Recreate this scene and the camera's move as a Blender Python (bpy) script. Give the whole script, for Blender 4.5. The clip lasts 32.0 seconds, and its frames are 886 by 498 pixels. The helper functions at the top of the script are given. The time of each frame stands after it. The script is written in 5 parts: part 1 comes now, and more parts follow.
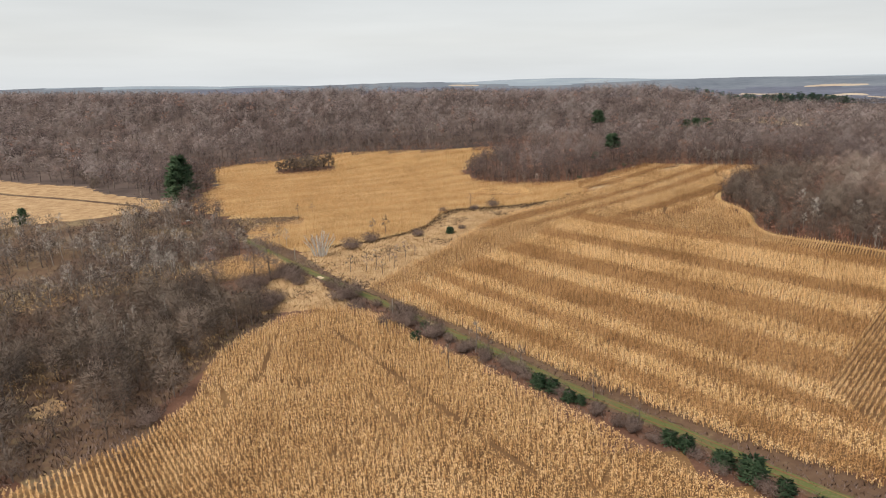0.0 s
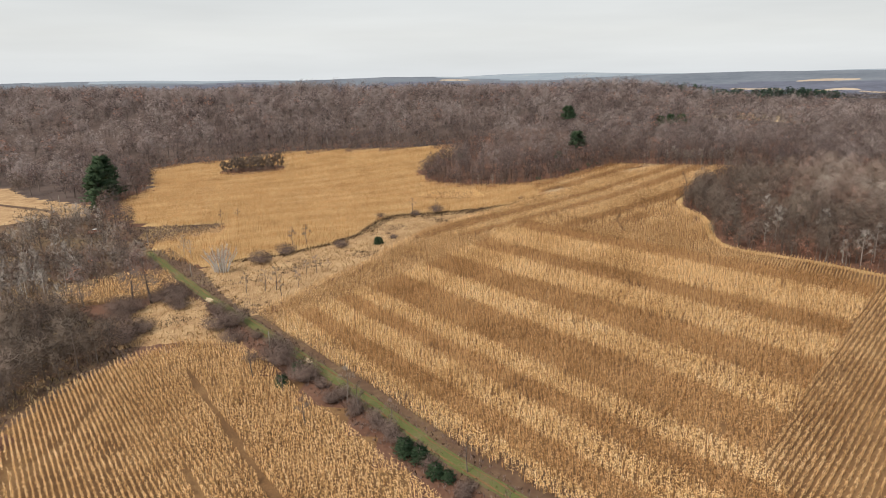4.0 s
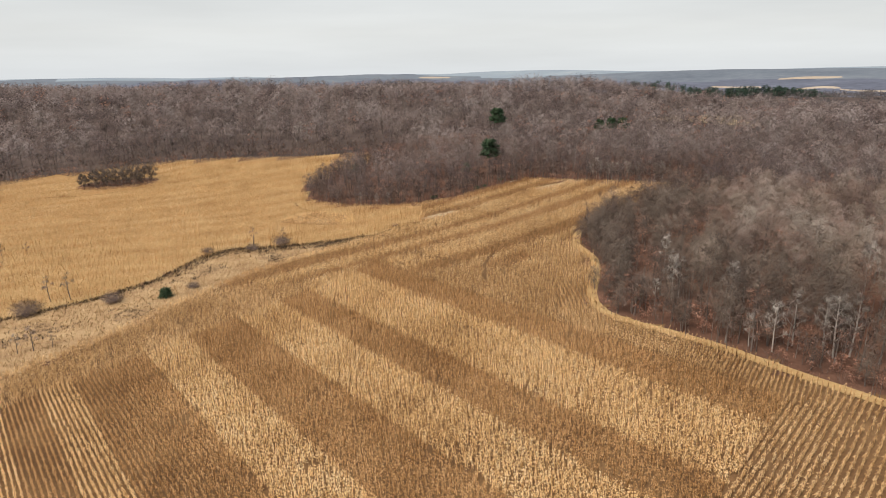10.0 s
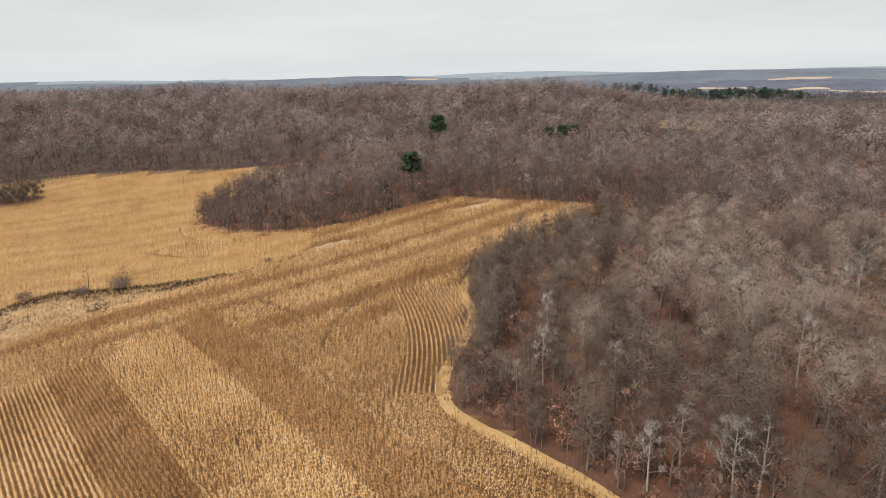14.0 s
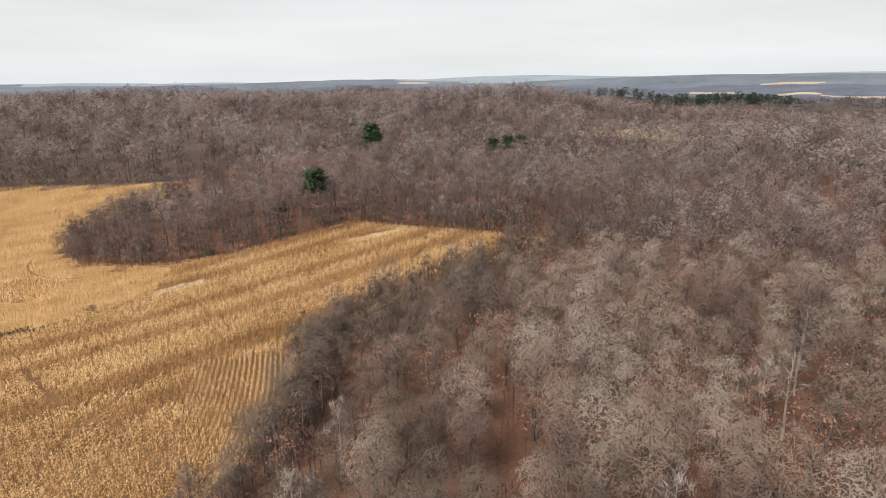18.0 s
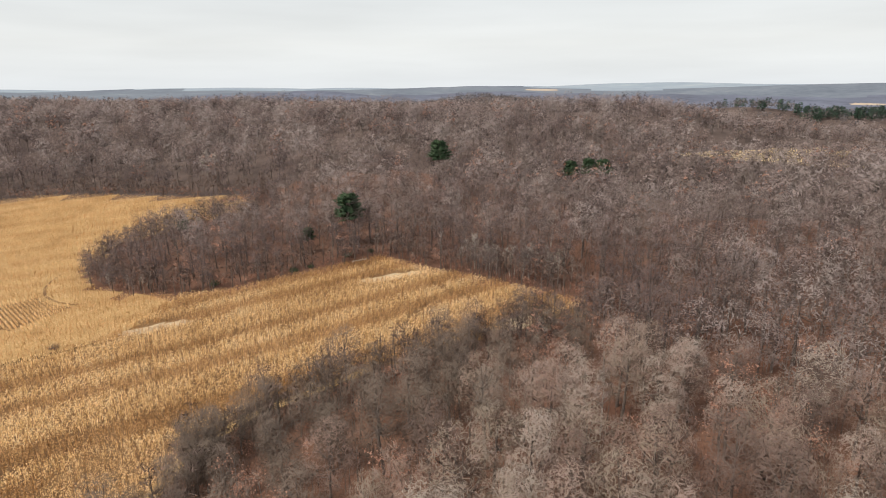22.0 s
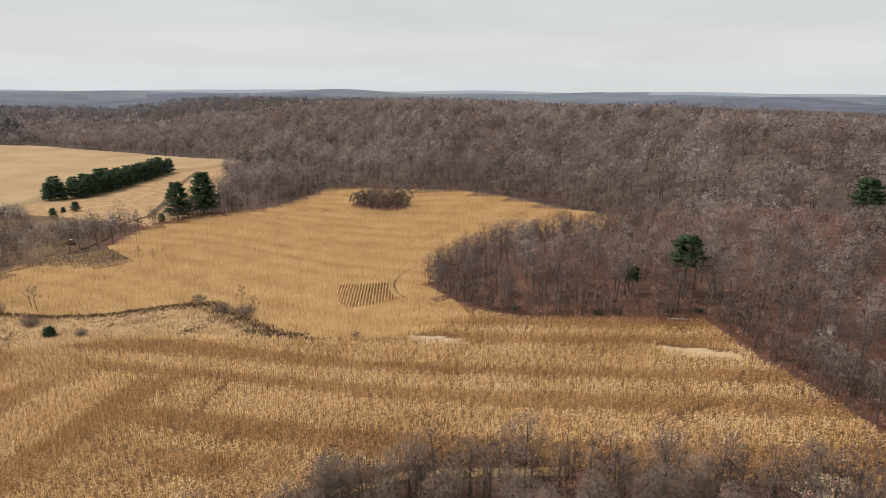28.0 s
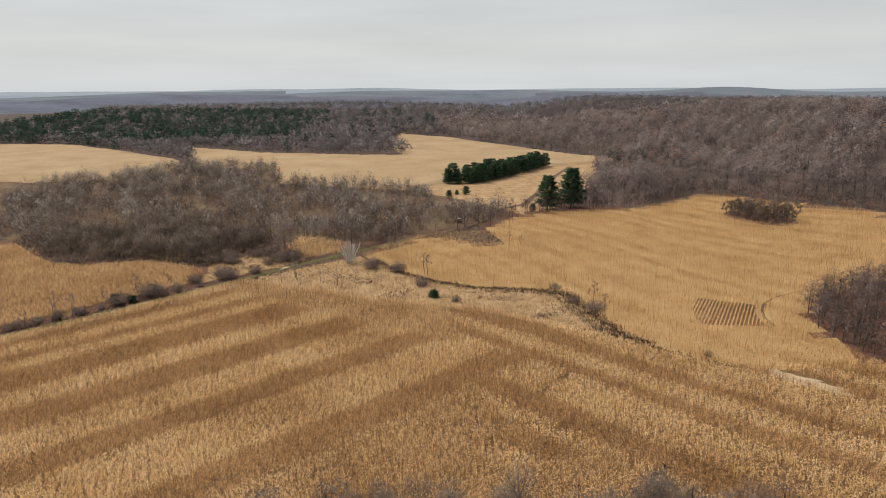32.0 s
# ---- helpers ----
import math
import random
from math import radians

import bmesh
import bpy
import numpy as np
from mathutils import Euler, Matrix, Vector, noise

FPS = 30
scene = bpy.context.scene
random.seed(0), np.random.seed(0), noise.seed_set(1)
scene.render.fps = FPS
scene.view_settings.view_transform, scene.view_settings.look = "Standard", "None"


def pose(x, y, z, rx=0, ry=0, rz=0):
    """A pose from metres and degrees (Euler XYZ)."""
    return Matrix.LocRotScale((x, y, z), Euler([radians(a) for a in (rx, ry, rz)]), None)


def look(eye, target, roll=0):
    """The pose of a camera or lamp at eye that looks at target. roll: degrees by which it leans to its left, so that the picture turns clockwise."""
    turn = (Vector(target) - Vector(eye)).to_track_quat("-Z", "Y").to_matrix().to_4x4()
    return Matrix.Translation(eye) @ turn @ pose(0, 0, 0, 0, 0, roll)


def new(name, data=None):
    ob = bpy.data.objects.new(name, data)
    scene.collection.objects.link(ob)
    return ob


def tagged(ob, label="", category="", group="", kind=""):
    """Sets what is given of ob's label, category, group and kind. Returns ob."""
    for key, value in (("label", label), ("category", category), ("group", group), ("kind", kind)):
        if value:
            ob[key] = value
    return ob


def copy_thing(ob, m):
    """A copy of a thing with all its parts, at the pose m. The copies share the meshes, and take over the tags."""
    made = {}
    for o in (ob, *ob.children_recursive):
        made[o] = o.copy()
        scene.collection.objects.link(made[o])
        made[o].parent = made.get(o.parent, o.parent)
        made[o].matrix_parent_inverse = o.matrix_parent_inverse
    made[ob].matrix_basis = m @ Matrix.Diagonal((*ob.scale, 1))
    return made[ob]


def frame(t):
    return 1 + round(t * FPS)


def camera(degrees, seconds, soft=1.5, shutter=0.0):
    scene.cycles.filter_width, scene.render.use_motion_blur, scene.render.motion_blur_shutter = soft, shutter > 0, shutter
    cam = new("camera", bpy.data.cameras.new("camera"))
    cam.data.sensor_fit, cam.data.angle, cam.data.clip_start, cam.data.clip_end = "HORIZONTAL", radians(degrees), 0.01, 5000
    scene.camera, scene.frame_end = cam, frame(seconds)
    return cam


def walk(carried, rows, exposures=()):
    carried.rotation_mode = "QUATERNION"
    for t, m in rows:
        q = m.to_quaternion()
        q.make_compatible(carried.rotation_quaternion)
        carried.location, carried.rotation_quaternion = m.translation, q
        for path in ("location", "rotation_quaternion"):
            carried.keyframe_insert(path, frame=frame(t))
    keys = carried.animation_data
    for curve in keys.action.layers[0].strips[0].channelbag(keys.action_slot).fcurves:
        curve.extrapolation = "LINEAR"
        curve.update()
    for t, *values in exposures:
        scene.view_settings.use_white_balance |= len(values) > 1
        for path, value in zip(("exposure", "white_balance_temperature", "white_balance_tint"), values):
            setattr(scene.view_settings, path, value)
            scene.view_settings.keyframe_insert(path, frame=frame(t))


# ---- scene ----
# ---------------------------------------------------------------- camera
PATH = [
    (0, (-42.185, -45.335, 59.645), (-42.199, -43.408, 59.112), -0.8),
    (1, (-37.316, -42.011, 59.616), (-37.334, -40.086, 59.076), -0.9),
    (2, (-31.662, -35.481, 59.521), (-31.674, -33.557, 58.974), -0.9),
    (3, (-24.879, -27.901, 58.832), (-24.885, -25.977, 58.284), -0.8),
    (6, (-1.213, -2.125, 58.779), (-1.201, -0.203, 58.223), -0.9),
    (7, (7.105, 7.112, 59.239), (7.123, 9.032, 58.679), -0.9),
    (8, (15.954, 16.891, 59.0), (15.976, 18.811, 58.441), -0.9),
    (9, (24.563, 26.054, 58.505), (24.59, 27.974, 57.948), -0.8),
    (10, (33.134, 35.363, 58.595), (33.167, 37.283, 58.038), -0.7),
    (11, (42.296, 44.87, 58.635), (42.332, 46.791, 58.078), -0.7),
    (12, (51.269, 54.47, 58.567), (51.309, 56.391, 58.012), -0.8),
    (13, (60.228, 63.763, 58.613), (60.273, 65.684, 58.06), -0.8),
    (14, (69.6, 73.631, 58.996), (69.647, 75.552, 58.443), -0.9),
    (17, (95.852, 101.853, 58.883), (95.916, 103.777, 58.339), -0.8),
    (18, (104.359, 110.504, 59.022), (104.415, 112.428, 58.479), -0.7),
    (19, (112.894, 119.226, 59.91), (112.895, 121.15, 59.362), -0.7),
    (20, (120.521, 128.298, 60.467), (120.42, 130.22, 59.924), -0.5),
    (21, (126.52, 136.785, 61.4), (126.303, 138.702, 60.869), -0.4),
    (22, (132.12, 145.2, 62.155), (131.776, 147.1, 61.633), -0.4),
    (23, (137.732, 152.237, 63.465), (137.246, 154.105, 62.943), -0.5),
    (24, (142.972, 161.293, 64.342), (142.322, 163.11, 63.818), -0.3),
    (26.5, (151.52, 178.835, 66.521), (150.322, 180.353, 66.012), -0.5),
    (27, (151.478, 180.551, 67.368), (150.183, 181.985, 66.854), -0.0),
    (28, (151.766, 181.623, 66.914), (150.261, 182.837, 66.404), 0.2),
    (29, (151.006, 181.75, 67.488), (149.319, 182.69, 66.969), -0.2),
    (30, (150.78, 181.836, 66.907), (148.999, 182.586, 66.392), -0.2),
    (31, (150.874, 180.922, 67.095), (149.001, 181.399, 66.583), 0.0),
    (32, (151.041, 181.359, 67.265), (149.116, 181.538, 66.751), -0.3),
]
cam = camera(71.8, 32.0, 0.9)
walk(cam, [(t, look(eye, target, roll)) for t, eye, target, roll in PATH], [(0, 0.05), (14, 0.05), (18, 0.2), (24, 0.15), (28, -0.06), (32, -0.18)])

# ---------------------------------------------------------------- sky and sun
SUN_ELEVATION, SUN_HEADING = 56.0, 222.0


def build_sky():
    world = bpy.data.worlds.new("overcast_sky")
    scene.world = world
    world.use_nodes = True
    nt = world.node_tree
    nt.nodes.clear()
    out = nt.nodes.new("ShaderNodeOutputWorld")
    bg = nt.nodes.new("ShaderNodeBackground")
    sky = nt.nodes.new("ShaderNodeTexSky")
    sky.sky_type, sky.sun_disc = "NISHITA", False
    sky.sun_elevation, sky.sun_rotation = radians(SUN_ELEVATION), radians(SUN_HEADING)
    dim = nt.nodes.new("ShaderNodeVectorMath")
    dim.operation = "SCALE"
    dim.inputs["Scale"].default_value = 0.1
    nt.links.new(sky.outputs[0], dim.inputs[0])
    # cloud deck: long soft streaks, a little brighter near the horizon
    geo = nt.nodes.new("ShaderNodeTexCoord")
    sep = nt.nodes.new("ShaderNodeSeparateXYZ")
    nt.links.new(geo.outputs["Generated"], sep.inputs[0])
    ramp = nt.nodes.new("ShaderNodeValToRGB")
    ramp.color_ramp.elements[0].position, ramp.color_ramp.elements[0].color = 0.0, (0.80, 0.83, 0.85, 1)
    ramp.color_ramp.elements[1].position, ramp.color_ramp.elements[1].color = 0.35, (0.68, 0.74, 0.77, 1)
    e = ramp.color_ramp.elements.new(0.06)
    e.color = (0.80, 0.81, 0.80, 1)
    nt.links.new(sep.outputs["Z"], ramp.inputs[0])
    mp = nt.nodes.new("ShaderNodeMapping")
    mp.inputs["Scale"].default_value = (1.6, 1.6, 14.0)
    nt.links.new(geo.outputs["Generated"], mp.inputs[0])
    nz = nt.nodes.new("ShaderNodeTexNoise")
    nz.inputs["Scale"].default_value, nz.inputs["Detail"].default_value = 1.3, 5.0
    nt.links.new(mp.outputs[0], nz.inputs[0])
    streak = nt.nodes.new("ShaderNodeMapRange")
    streak.inputs["From Min"].default_value, streak.inputs["From Max"].default_value = 0.3, 0.7
    streak.inputs["To Min"].default_value, streak.inputs["To Max"].default_value = 0.92, 1.06
    nt.links.new(nz.outputs["Fac"], streak.inputs["Value"])
    mul = nt.nodes.new("ShaderNodeVectorMath")
    mul.operation = "SCALE"
    nt.links.new(ramp.outputs[0], mul.inputs[0])
    nt.links.new(streak.outputs[0], mul.inputs["Scale"])
    mix = nt.nodes.new("ShaderNodeMix")
    mix.data_type = "RGBA"
    mix.inputs["Factor"].default_value = 0.93
    nt.links.new(dim.outputs[0], mix.inputs["A"])
    nt.links.new(mul.outputs[0], mix.inputs["B"])
    nt.links.new(mix.outputs["Result"], bg.inputs["Color"])
    bg.inputs["Strength"].default_value = 0.95
    nt.links.new(bg.outputs[0], out.inputs["Surface"])


build_sky()
sun_data = bpy.data.lights.new("sun", "SUN")
sun_data.energy, sun_data.angle, sun_data.color = 3.5, radians(16), (1.0, 0.92, 0.82)
sun = new("sun", sun_data)
sun.matrix_world = pose(0, 0, 200, 90 - SUN_ELEVATION, 0, 180 - SUN_HEADING)

# ---------------------------------------------------------------- materials


def material(name, tones, scale=1.0, fine=12.0, rough=0.9, bump=0.0, per="", spread=0.25, translucent=0.0, clump=0.0, sparse=0.0):
    """Two noises at different sizes run through the tones; per: '' | 'object' | 'island' | an attribute's name."""
    m = bpy.data.materials.new(name)
    m.use_nodes = True
    nt = m.node_tree
    bsdf = nt.nodes["Principled BSDF"]
    bsdf.inputs["Roughness"].default_value = rough
    bsdf.inputs["Specular IOR Level"].default_value = 0.15
    pos = nt.nodes.new("ShaderNodeNewGeometry")
    source = pos.outputs["Position"]
    a = nt.nodes.new("ShaderNodeTexNoise")
    a.inputs["Scale"].default_value, a.inputs["Detail"].default_value = scale, 4.0
    b = nt.nodes.new("ShaderNodeTexNoise")
    b.inputs["Scale"].default_value, b.inputs["Detail"].default_value = fine, 3.0
    nt.links.new(source, a.inputs[0])
    nt.links.new(pos.outputs["Position"], b.inputs[0])
    add = nt.nodes.new("ShaderNodeMath")
    add.operation = "MULTIPLY_ADD"
    add.inputs[1].default_value = 0.6
    nt.links.new(a.outputs["Fac"], add.inputs[0])
    half = nt.nodes.new("ShaderNodeMath")
    half.operation = "MULTIPLY"
    half.inputs[1].default_value = 0.4
    nt.links.new(b.outputs["Fac"], half.inputs[0])
    nt.links.new(half.outputs[0], add.inputs[2])
    value = add.outputs[0]
    if per:
        if per == "object":
            src = nt.nodes.new("ShaderNodeObjectInfo").outputs["Random"]
        elif per == "island":
            src = pos.outputs["Random Per Island"]
        else:
            at = nt.nodes.new("ShaderNodeAttribute")
            at.attribute_name = per
            src = at.outputs["Fac"]
        shift = nt.nodes.new("ShaderNodeMath")
        shift.operation = "MULTIPLY_ADD"
        shift.inputs[1].default_value = 2 * spread
        nt.links.new(src, shift.inputs[0])
        off = nt.nodes.new("ShaderNodeMath")
        off.operation = "SUBTRACT"
        off.inputs[1].default_value = spread
        nt.links.new(value, off.inputs[0])
        nt.links.new(off.outputs[0], shift.inputs[2])
        value = shift.outputs[0]
    if clump:
        at = nt.nodes.new("ShaderNodeAttribute")
        at.attribute_name = "tint"
        more = nt.nodes.new("ShaderNodeMath")
        more.operation = "MULTIPLY_ADD"
        more.inputs[1].default_value = clump
        nt.links.new(at.outputs["Fac"], more.inputs[0])
        nt.links.new(value, more.inputs[2])
        value = more.outputs[0]
    ramp = nt.nodes.new("ShaderNodeValToRGB")
    ramp.color_ramp.elements.remove(ramp.color_ramp.elements[0])
    for n, tone in enumerate(tones):
        place = 0.25 + 0.5 * n / max(1, len(tones) - 1)
        el = ramp.color_ramp.elements[0] if n == 0 else ramp.color_ramp.elements.new(place)
        el.position, el.color = place, (*tone, 1)
    nt.links.new(value, ramp.inputs[0])
    nt.links.new(ramp.outputs[0], bsdf.inputs["Base Color"])
    if bump:
        bp = nt.nodes.new("ShaderNodeBump")
        bp.inputs["Strength"].default_value, bp.inputs["Distance"].default_value = 0.8, bump
        nt.links.new(add.outputs[0], bp.inputs["Height"])
        nt.links.new(bp.outputs[0], bsdf.inputs["Normal"])
    if translucent:
        tr = nt.nodes.new("ShaderNodeBsdfTranslucent")
        nt.links.new(ramp.outputs[0], tr.inputs["Color"])
        mx = nt.nodes.new("ShaderNodeMixShader")
        mx.inputs[0].default_value = translucent
        nt.links.new(bsdf.outputs[0], mx.inputs[1])
        nt.links.new(tr.outputs[0], mx.inputs[2])
        nt.links.new(mx.outputs[0], nt.nodes["Material Output"].inputs["Surface"])
    if sparse:
        # a spray of twigs finer than its outline: part of the light passes between them
        clear = nt.nodes.new("ShaderNodeBsdfTransparent")
        gap = nt.nodes.new("ShaderNodeMixShader")
        gap.inputs[0].default_value = sparse
        nt.links.new(nt.nodes["Material Output"].inputs["Surface"].links[0].from_socket, gap.inputs[1])
        nt.links.new(clear.outputs[0], gap.inputs[2])
        nt.links.new(gap.outputs[0], nt.nodes["Material Output"].inputs["Surface"])
    return m


CORN_LIGHT = material("corn_straw_pale", [(0.356, 0.191, 0.074), (0.764, 0.492, 0.231), (0.861, 0.654, 0.391)], 0.05, 0.6, 0.75, 0, "island", 0.13, 0.2, 0.22)
CORN_NORTH_STRAW = material("corn_straw_golden", [(0.320, 0.176, 0.070), (0.588, 0.369, 0.173), (0.707, 0.501, 0.289)], 0.04, 0.25, 0.75, 0, "island", 0.13, 0.25, 0.2)
CORN_MID = material("corn_straw", [(0.307, 0.156, 0.060), (0.634, 0.394, 0.180), (0.807, 0.565, 0.317)], 0.05, 0.6, 0.75, 0, "island", 0.13, 0.2, 0.22)
CORN_DARK = material("corn_straw_brown", [(0.225, 0.109, 0.039), (0.479, 0.267, 0.111), (0.658, 0.410, 0.204)], 0.05, 0.6, 0.75, 0, "island", 0.13, 0.2, 0.22)
LITTER = material("leaf_litter", [(0.070, 0.033, 0.022), (0.130, 0.066, 0.044), (0.205, 0.120, 0.084)], 0.06, 1.6, 0.95, 0.15)
SOIL = material("corn_stubble_soil", [(0.095, 0.05, 0.024), (0.17, 0.095, 0.045), (0.28, 0.17, 0.08)], 0.1, 2.5, 0.95, 0.08)
STUBBLE = material("straw_covered_soil", [(0.26, 0.15, 0.06), (0.42, 0.27, 0.12), (0.55, 0.38, 0.19)], 0.1, 2.0, 0.95, 0.1)
MEADOW = material("dry_meadow", [(0.190, 0.108, 0.057), (0.370, 0.234, 0.123), (0.526, 0.370, 0.209)], 0.2, 1.2, 0.95, 0.2)
SWAMP = material("wet_thicket_floor", [(0.072, 0.039, 0.025), (0.127, 0.077, 0.049), (0.254, 0.193, 0.103)], 0.05, 0.7, 0.95, 0.2)
LANE_GRASS = material("lane_grass", [(0.222, 0.137, 0.090), (0.133, 0.107, 0.053), (0.095, 0.113, 0.034), (0.155, 0.123, 0.063), (0.266, 0.186, 0.127)], 0.12, 2.5, 0.9, 0.08)
SAND = material("bare_sand", [(0.331, 0.239, 0.143), (0.460, 0.354, 0.230), (0.552, 0.442, 0.317)], 0.3, 3.0, 0.95, 0.03)
WEST_CORN = material("far_corn", [(0.27, 0.175, 0.09), (0.37, 0.25, 0.138), (0.45, 0.325, 0.195)], 0.03, 0.5, 0.9, 0.5)
PALE_FIELD = material("harvested_field", [(0.36, 0.25, 0.13), (0.45, 0.325, 0.18), (0.52, 0.39, 0.235)], 0.03, 0.4, 0.9, 0.2)
FAR_WOODS = material("distant_woods", [(0.055, 0.038, 0.034), (0.095, 0.068, 0.058), (0.14, 0.10, 0.085)], 0.02, 0.12, 1.0, 2.0)
# haze is put into these base colours: greyer, bluer, then paler with distance
HAZE_GREY_HILLS = material("haze_grey_woods", [(0.058, 0.059, 0.080), (0.095, 0.099, 0.129), (0.126, 0.134, 0.176), (0.173, 0.179, 0.213)], 0.006, 0.045, 1.0, 0)
HAZE_TINTED_FIELD = material("haze_tinted_far_field", [(0.31, 0.245, 0.19), (0.39, 0.31, 0.24), (0.45, 0.37, 0.295)], 0.006, 0.03, 1.0)
HAZE_BLUE_HILLS = material("haze_blue_hills", [(0.085, 0.097, 0.122), (0.125, 0.14, 0.168), (0.155, 0.172, 0.20), (0.23, 0.23, 0.23)], 0.004, 0.03, 1.0, 0)
HAZE_PALE_HILLS = material("haze_pale_hills", [(0.19, 0.225, 0.265), (0.235, 0.27, 0.31), (0.27, 0.305, 0.34), (0.34, 0.35, 0.355)], 0.003, 0.02, 1.0, 0)
BARK = material("grey_bark", [(0.098, 0.075, 0.064), (0.169, 0.133, 0.115), (0.260, 0.215, 0.187)], 0.6, 6, 0.9, 0.02, "object", 0.12)
TWIGS = material("bare_twigs", [(0.181, 0.126, 0.106), (0.317, 0.209, 0.168), (0.304, 0.247, 0.193), (0.400, 0.286, 0.244), (0.418, 0.351, 0.294)], 0.03, 0.8, 0.9, 0, "object", 0.3, 0.25, 0, 0.28)
TWIGS_EDGE = material("dark_twigs_of_edge", [(0.112, 0.082, 0.068), (0.176, 0.136, 0.108), (0.249, 0.188, 0.152)], 0.03, 0.8, 0.9, 0, "object", 0.26, 0.25, 0, 0.25)
TWIGS_STAND = material("bare_twigs_of_stand", [(0.149, 0.109, 0.103), (0.247, 0.174, 0.154), (0.259, 0.211, 0.188), (0.320, 0.243, 0.227), (0.379, 0.312, 0.290)], 0.02, 0.1, 0.9, 0, "tint", 0.34, 0.3, 0, 0.38)
# twigs of the far stands, greyed so that the colour holds the haze
TWIGS_HAZE = material("haze_tinted_twigs_of_far_stand", [(0.125, 0.102, 0.104), (0.178, 0.148, 0.146), (0.20, 0.178, 0.176), (0.25, 0.215, 0.21)], 0.01, 0.05, 0.95, 0, "tint", 0.26, 0.3, 0, 0.4)
TWIGS_WET = material("grey_twigs_of_thicket", [(0.105, 0.078, 0.068), (0.165, 0.118, 0.096), (0.19, 0.158, 0.135), (0.24, 0.185, 0.158), (0.34, 0.30, 0.27)], 0.02, 0.2, 0.9, 0, "tint", 0.34, 0.25, 0, 0.3)
# brown of dead weeds, taken darker to hold the ditch bank's shadow too
DEAD_WEED_AND_SHADE = material("dead_weeds_and_ditch_shade", [(0.05, 0.032, 0.02), (0.085, 0.056, 0.036), (0.15, 0.10, 0.065)], 0.2, 2, 0.95, 0, "island", 0.15)
RUST_LEAF = material("rust_oak_leaves", [(0.19, 0.085, 0.055), (0.33, 0.17, 0.12), (0.46, 0.27, 0.20)], 0.2, 2, 0.85, 0, "island", 0.2, 0.2)
PALE_BARK = material("pale_birch_bark", [(0.42, 0.38, 0.34), (0.62, 0.58, 0.54), (0.76, 0.73, 0.70)], 0.6, 5, 0.8, 0.01)
PALE_STAND = material("dull_pale_bark", [(0.260, 0.212, 0.183), (0.401, 0.348, 0.307), (0.531, 0.472, 0.425)], 0.6, 5, 0.85)
PINE = material("pine_needles", [(0.036, 0.066, 0.036), (0.072, 0.119, 0.062), (0.120, 0.168, 0.092)], 0.2, 2, 0.7, 0, "island", 0.2, 0.4)
SHRUB = material("bare_shrub", [(0.09, 0.06, 0.049), (0.155, 0.108, 0.09), (0.24, 0.175, 0.147)], 0.3, 3, 0.9, 0, "island", 0.15)
TALL_GRASS = material("tall_dry_grass", [(0.286, 0.174, 0.086), (0.495, 0.336, 0.178), (0.627, 0.470, 0.275)], 0.1, 1.5, 0.9, 0, "island", 0.2, 0.2)
# needle green of far pines with haze mixed in
PINE_HAZE = material("haze_tinted_pines", [(0.040, 0.072, 0.052), (0.066, 0.108, 0.076), (0.10, 0.15, 0.105)], 0.05, 0.4, 0.9, 0, "tint", 0.2, 0.3)
GREY_WOOD = material("weathered_post", [(0.22, 0.19, 0.16), (0.36, 0.32, 0.28), (0.48, 0.44, 0.39)], 1, 10, 0.85, 0.01)
WHITE_PAINT = material("white_sheet_metal", [(0.62, 0.62, 0.62), (0.75, 0.75, 0.74), (0.8, 0.8, 0.79)], 0.3, 2, 0.5)
RED_PAINT = material("faded_red_paint", [(0.16, 0.06, 0.04), (0.26, 0.10, 0.06), (0.34, 0.16, 0.1)], 0.6, 3, 0.6)
RUBBER = material("black_rubber", [(0.02, 0.02, 0.02), (0.035, 0.035, 0.035)], 1, 8, 0.8)
GLASS = material("dark_window", [(0.02, 0.025, 0.03), (0.04, 0.045, 0.05)], 1, 5, 0.1)

# ---------------------------------------------------------------- plan
LANE = [(110, -72), (60, -18), (28, 17), (12, 33), (-3, 51), (-18, 67), (-32, 85), (-48, 103), (-67, 125), (-83, 142), (-99, 161), (-114, 180), (-123, 191)]
TRACK_WEST = [(-123, 191), (-140, 214), (-158, 232), (-187, 243), (-200, 262), (-239, 280), (-300, 305), (-345, 329), (-366, 340)]
TRACK_GROVE = [(-258, 199), (-281, 203), (-313, 226), (-329, 252), (-351, 294)]
CORN_SOUTH = [(-67, 128), (-50, 109), (-36, 92), (-24, 79), (-14, 68), (-6, 58), (1, 50), (20, 33), (60, -7), (105, -55), (150, -40), (150, 60), (122, 98), (104, 121), (97, 131),
              (88, 145), (79, 155), (72, 163), (71, 173), (78, 194), (80, 205), (77, 216), (81, 231), (98, 250), (118, 266), (133, 277), (141, 286), (130, 294),
              (116, 303), (99, 313), (78, 328), (62, 315), (52, 307), (44, 298), (29, 294), (28, 262), (9, 244), (-8, 230), (-25, 211), (-37, 188), (-45, 168), (-53, 156), (-60, 142)]
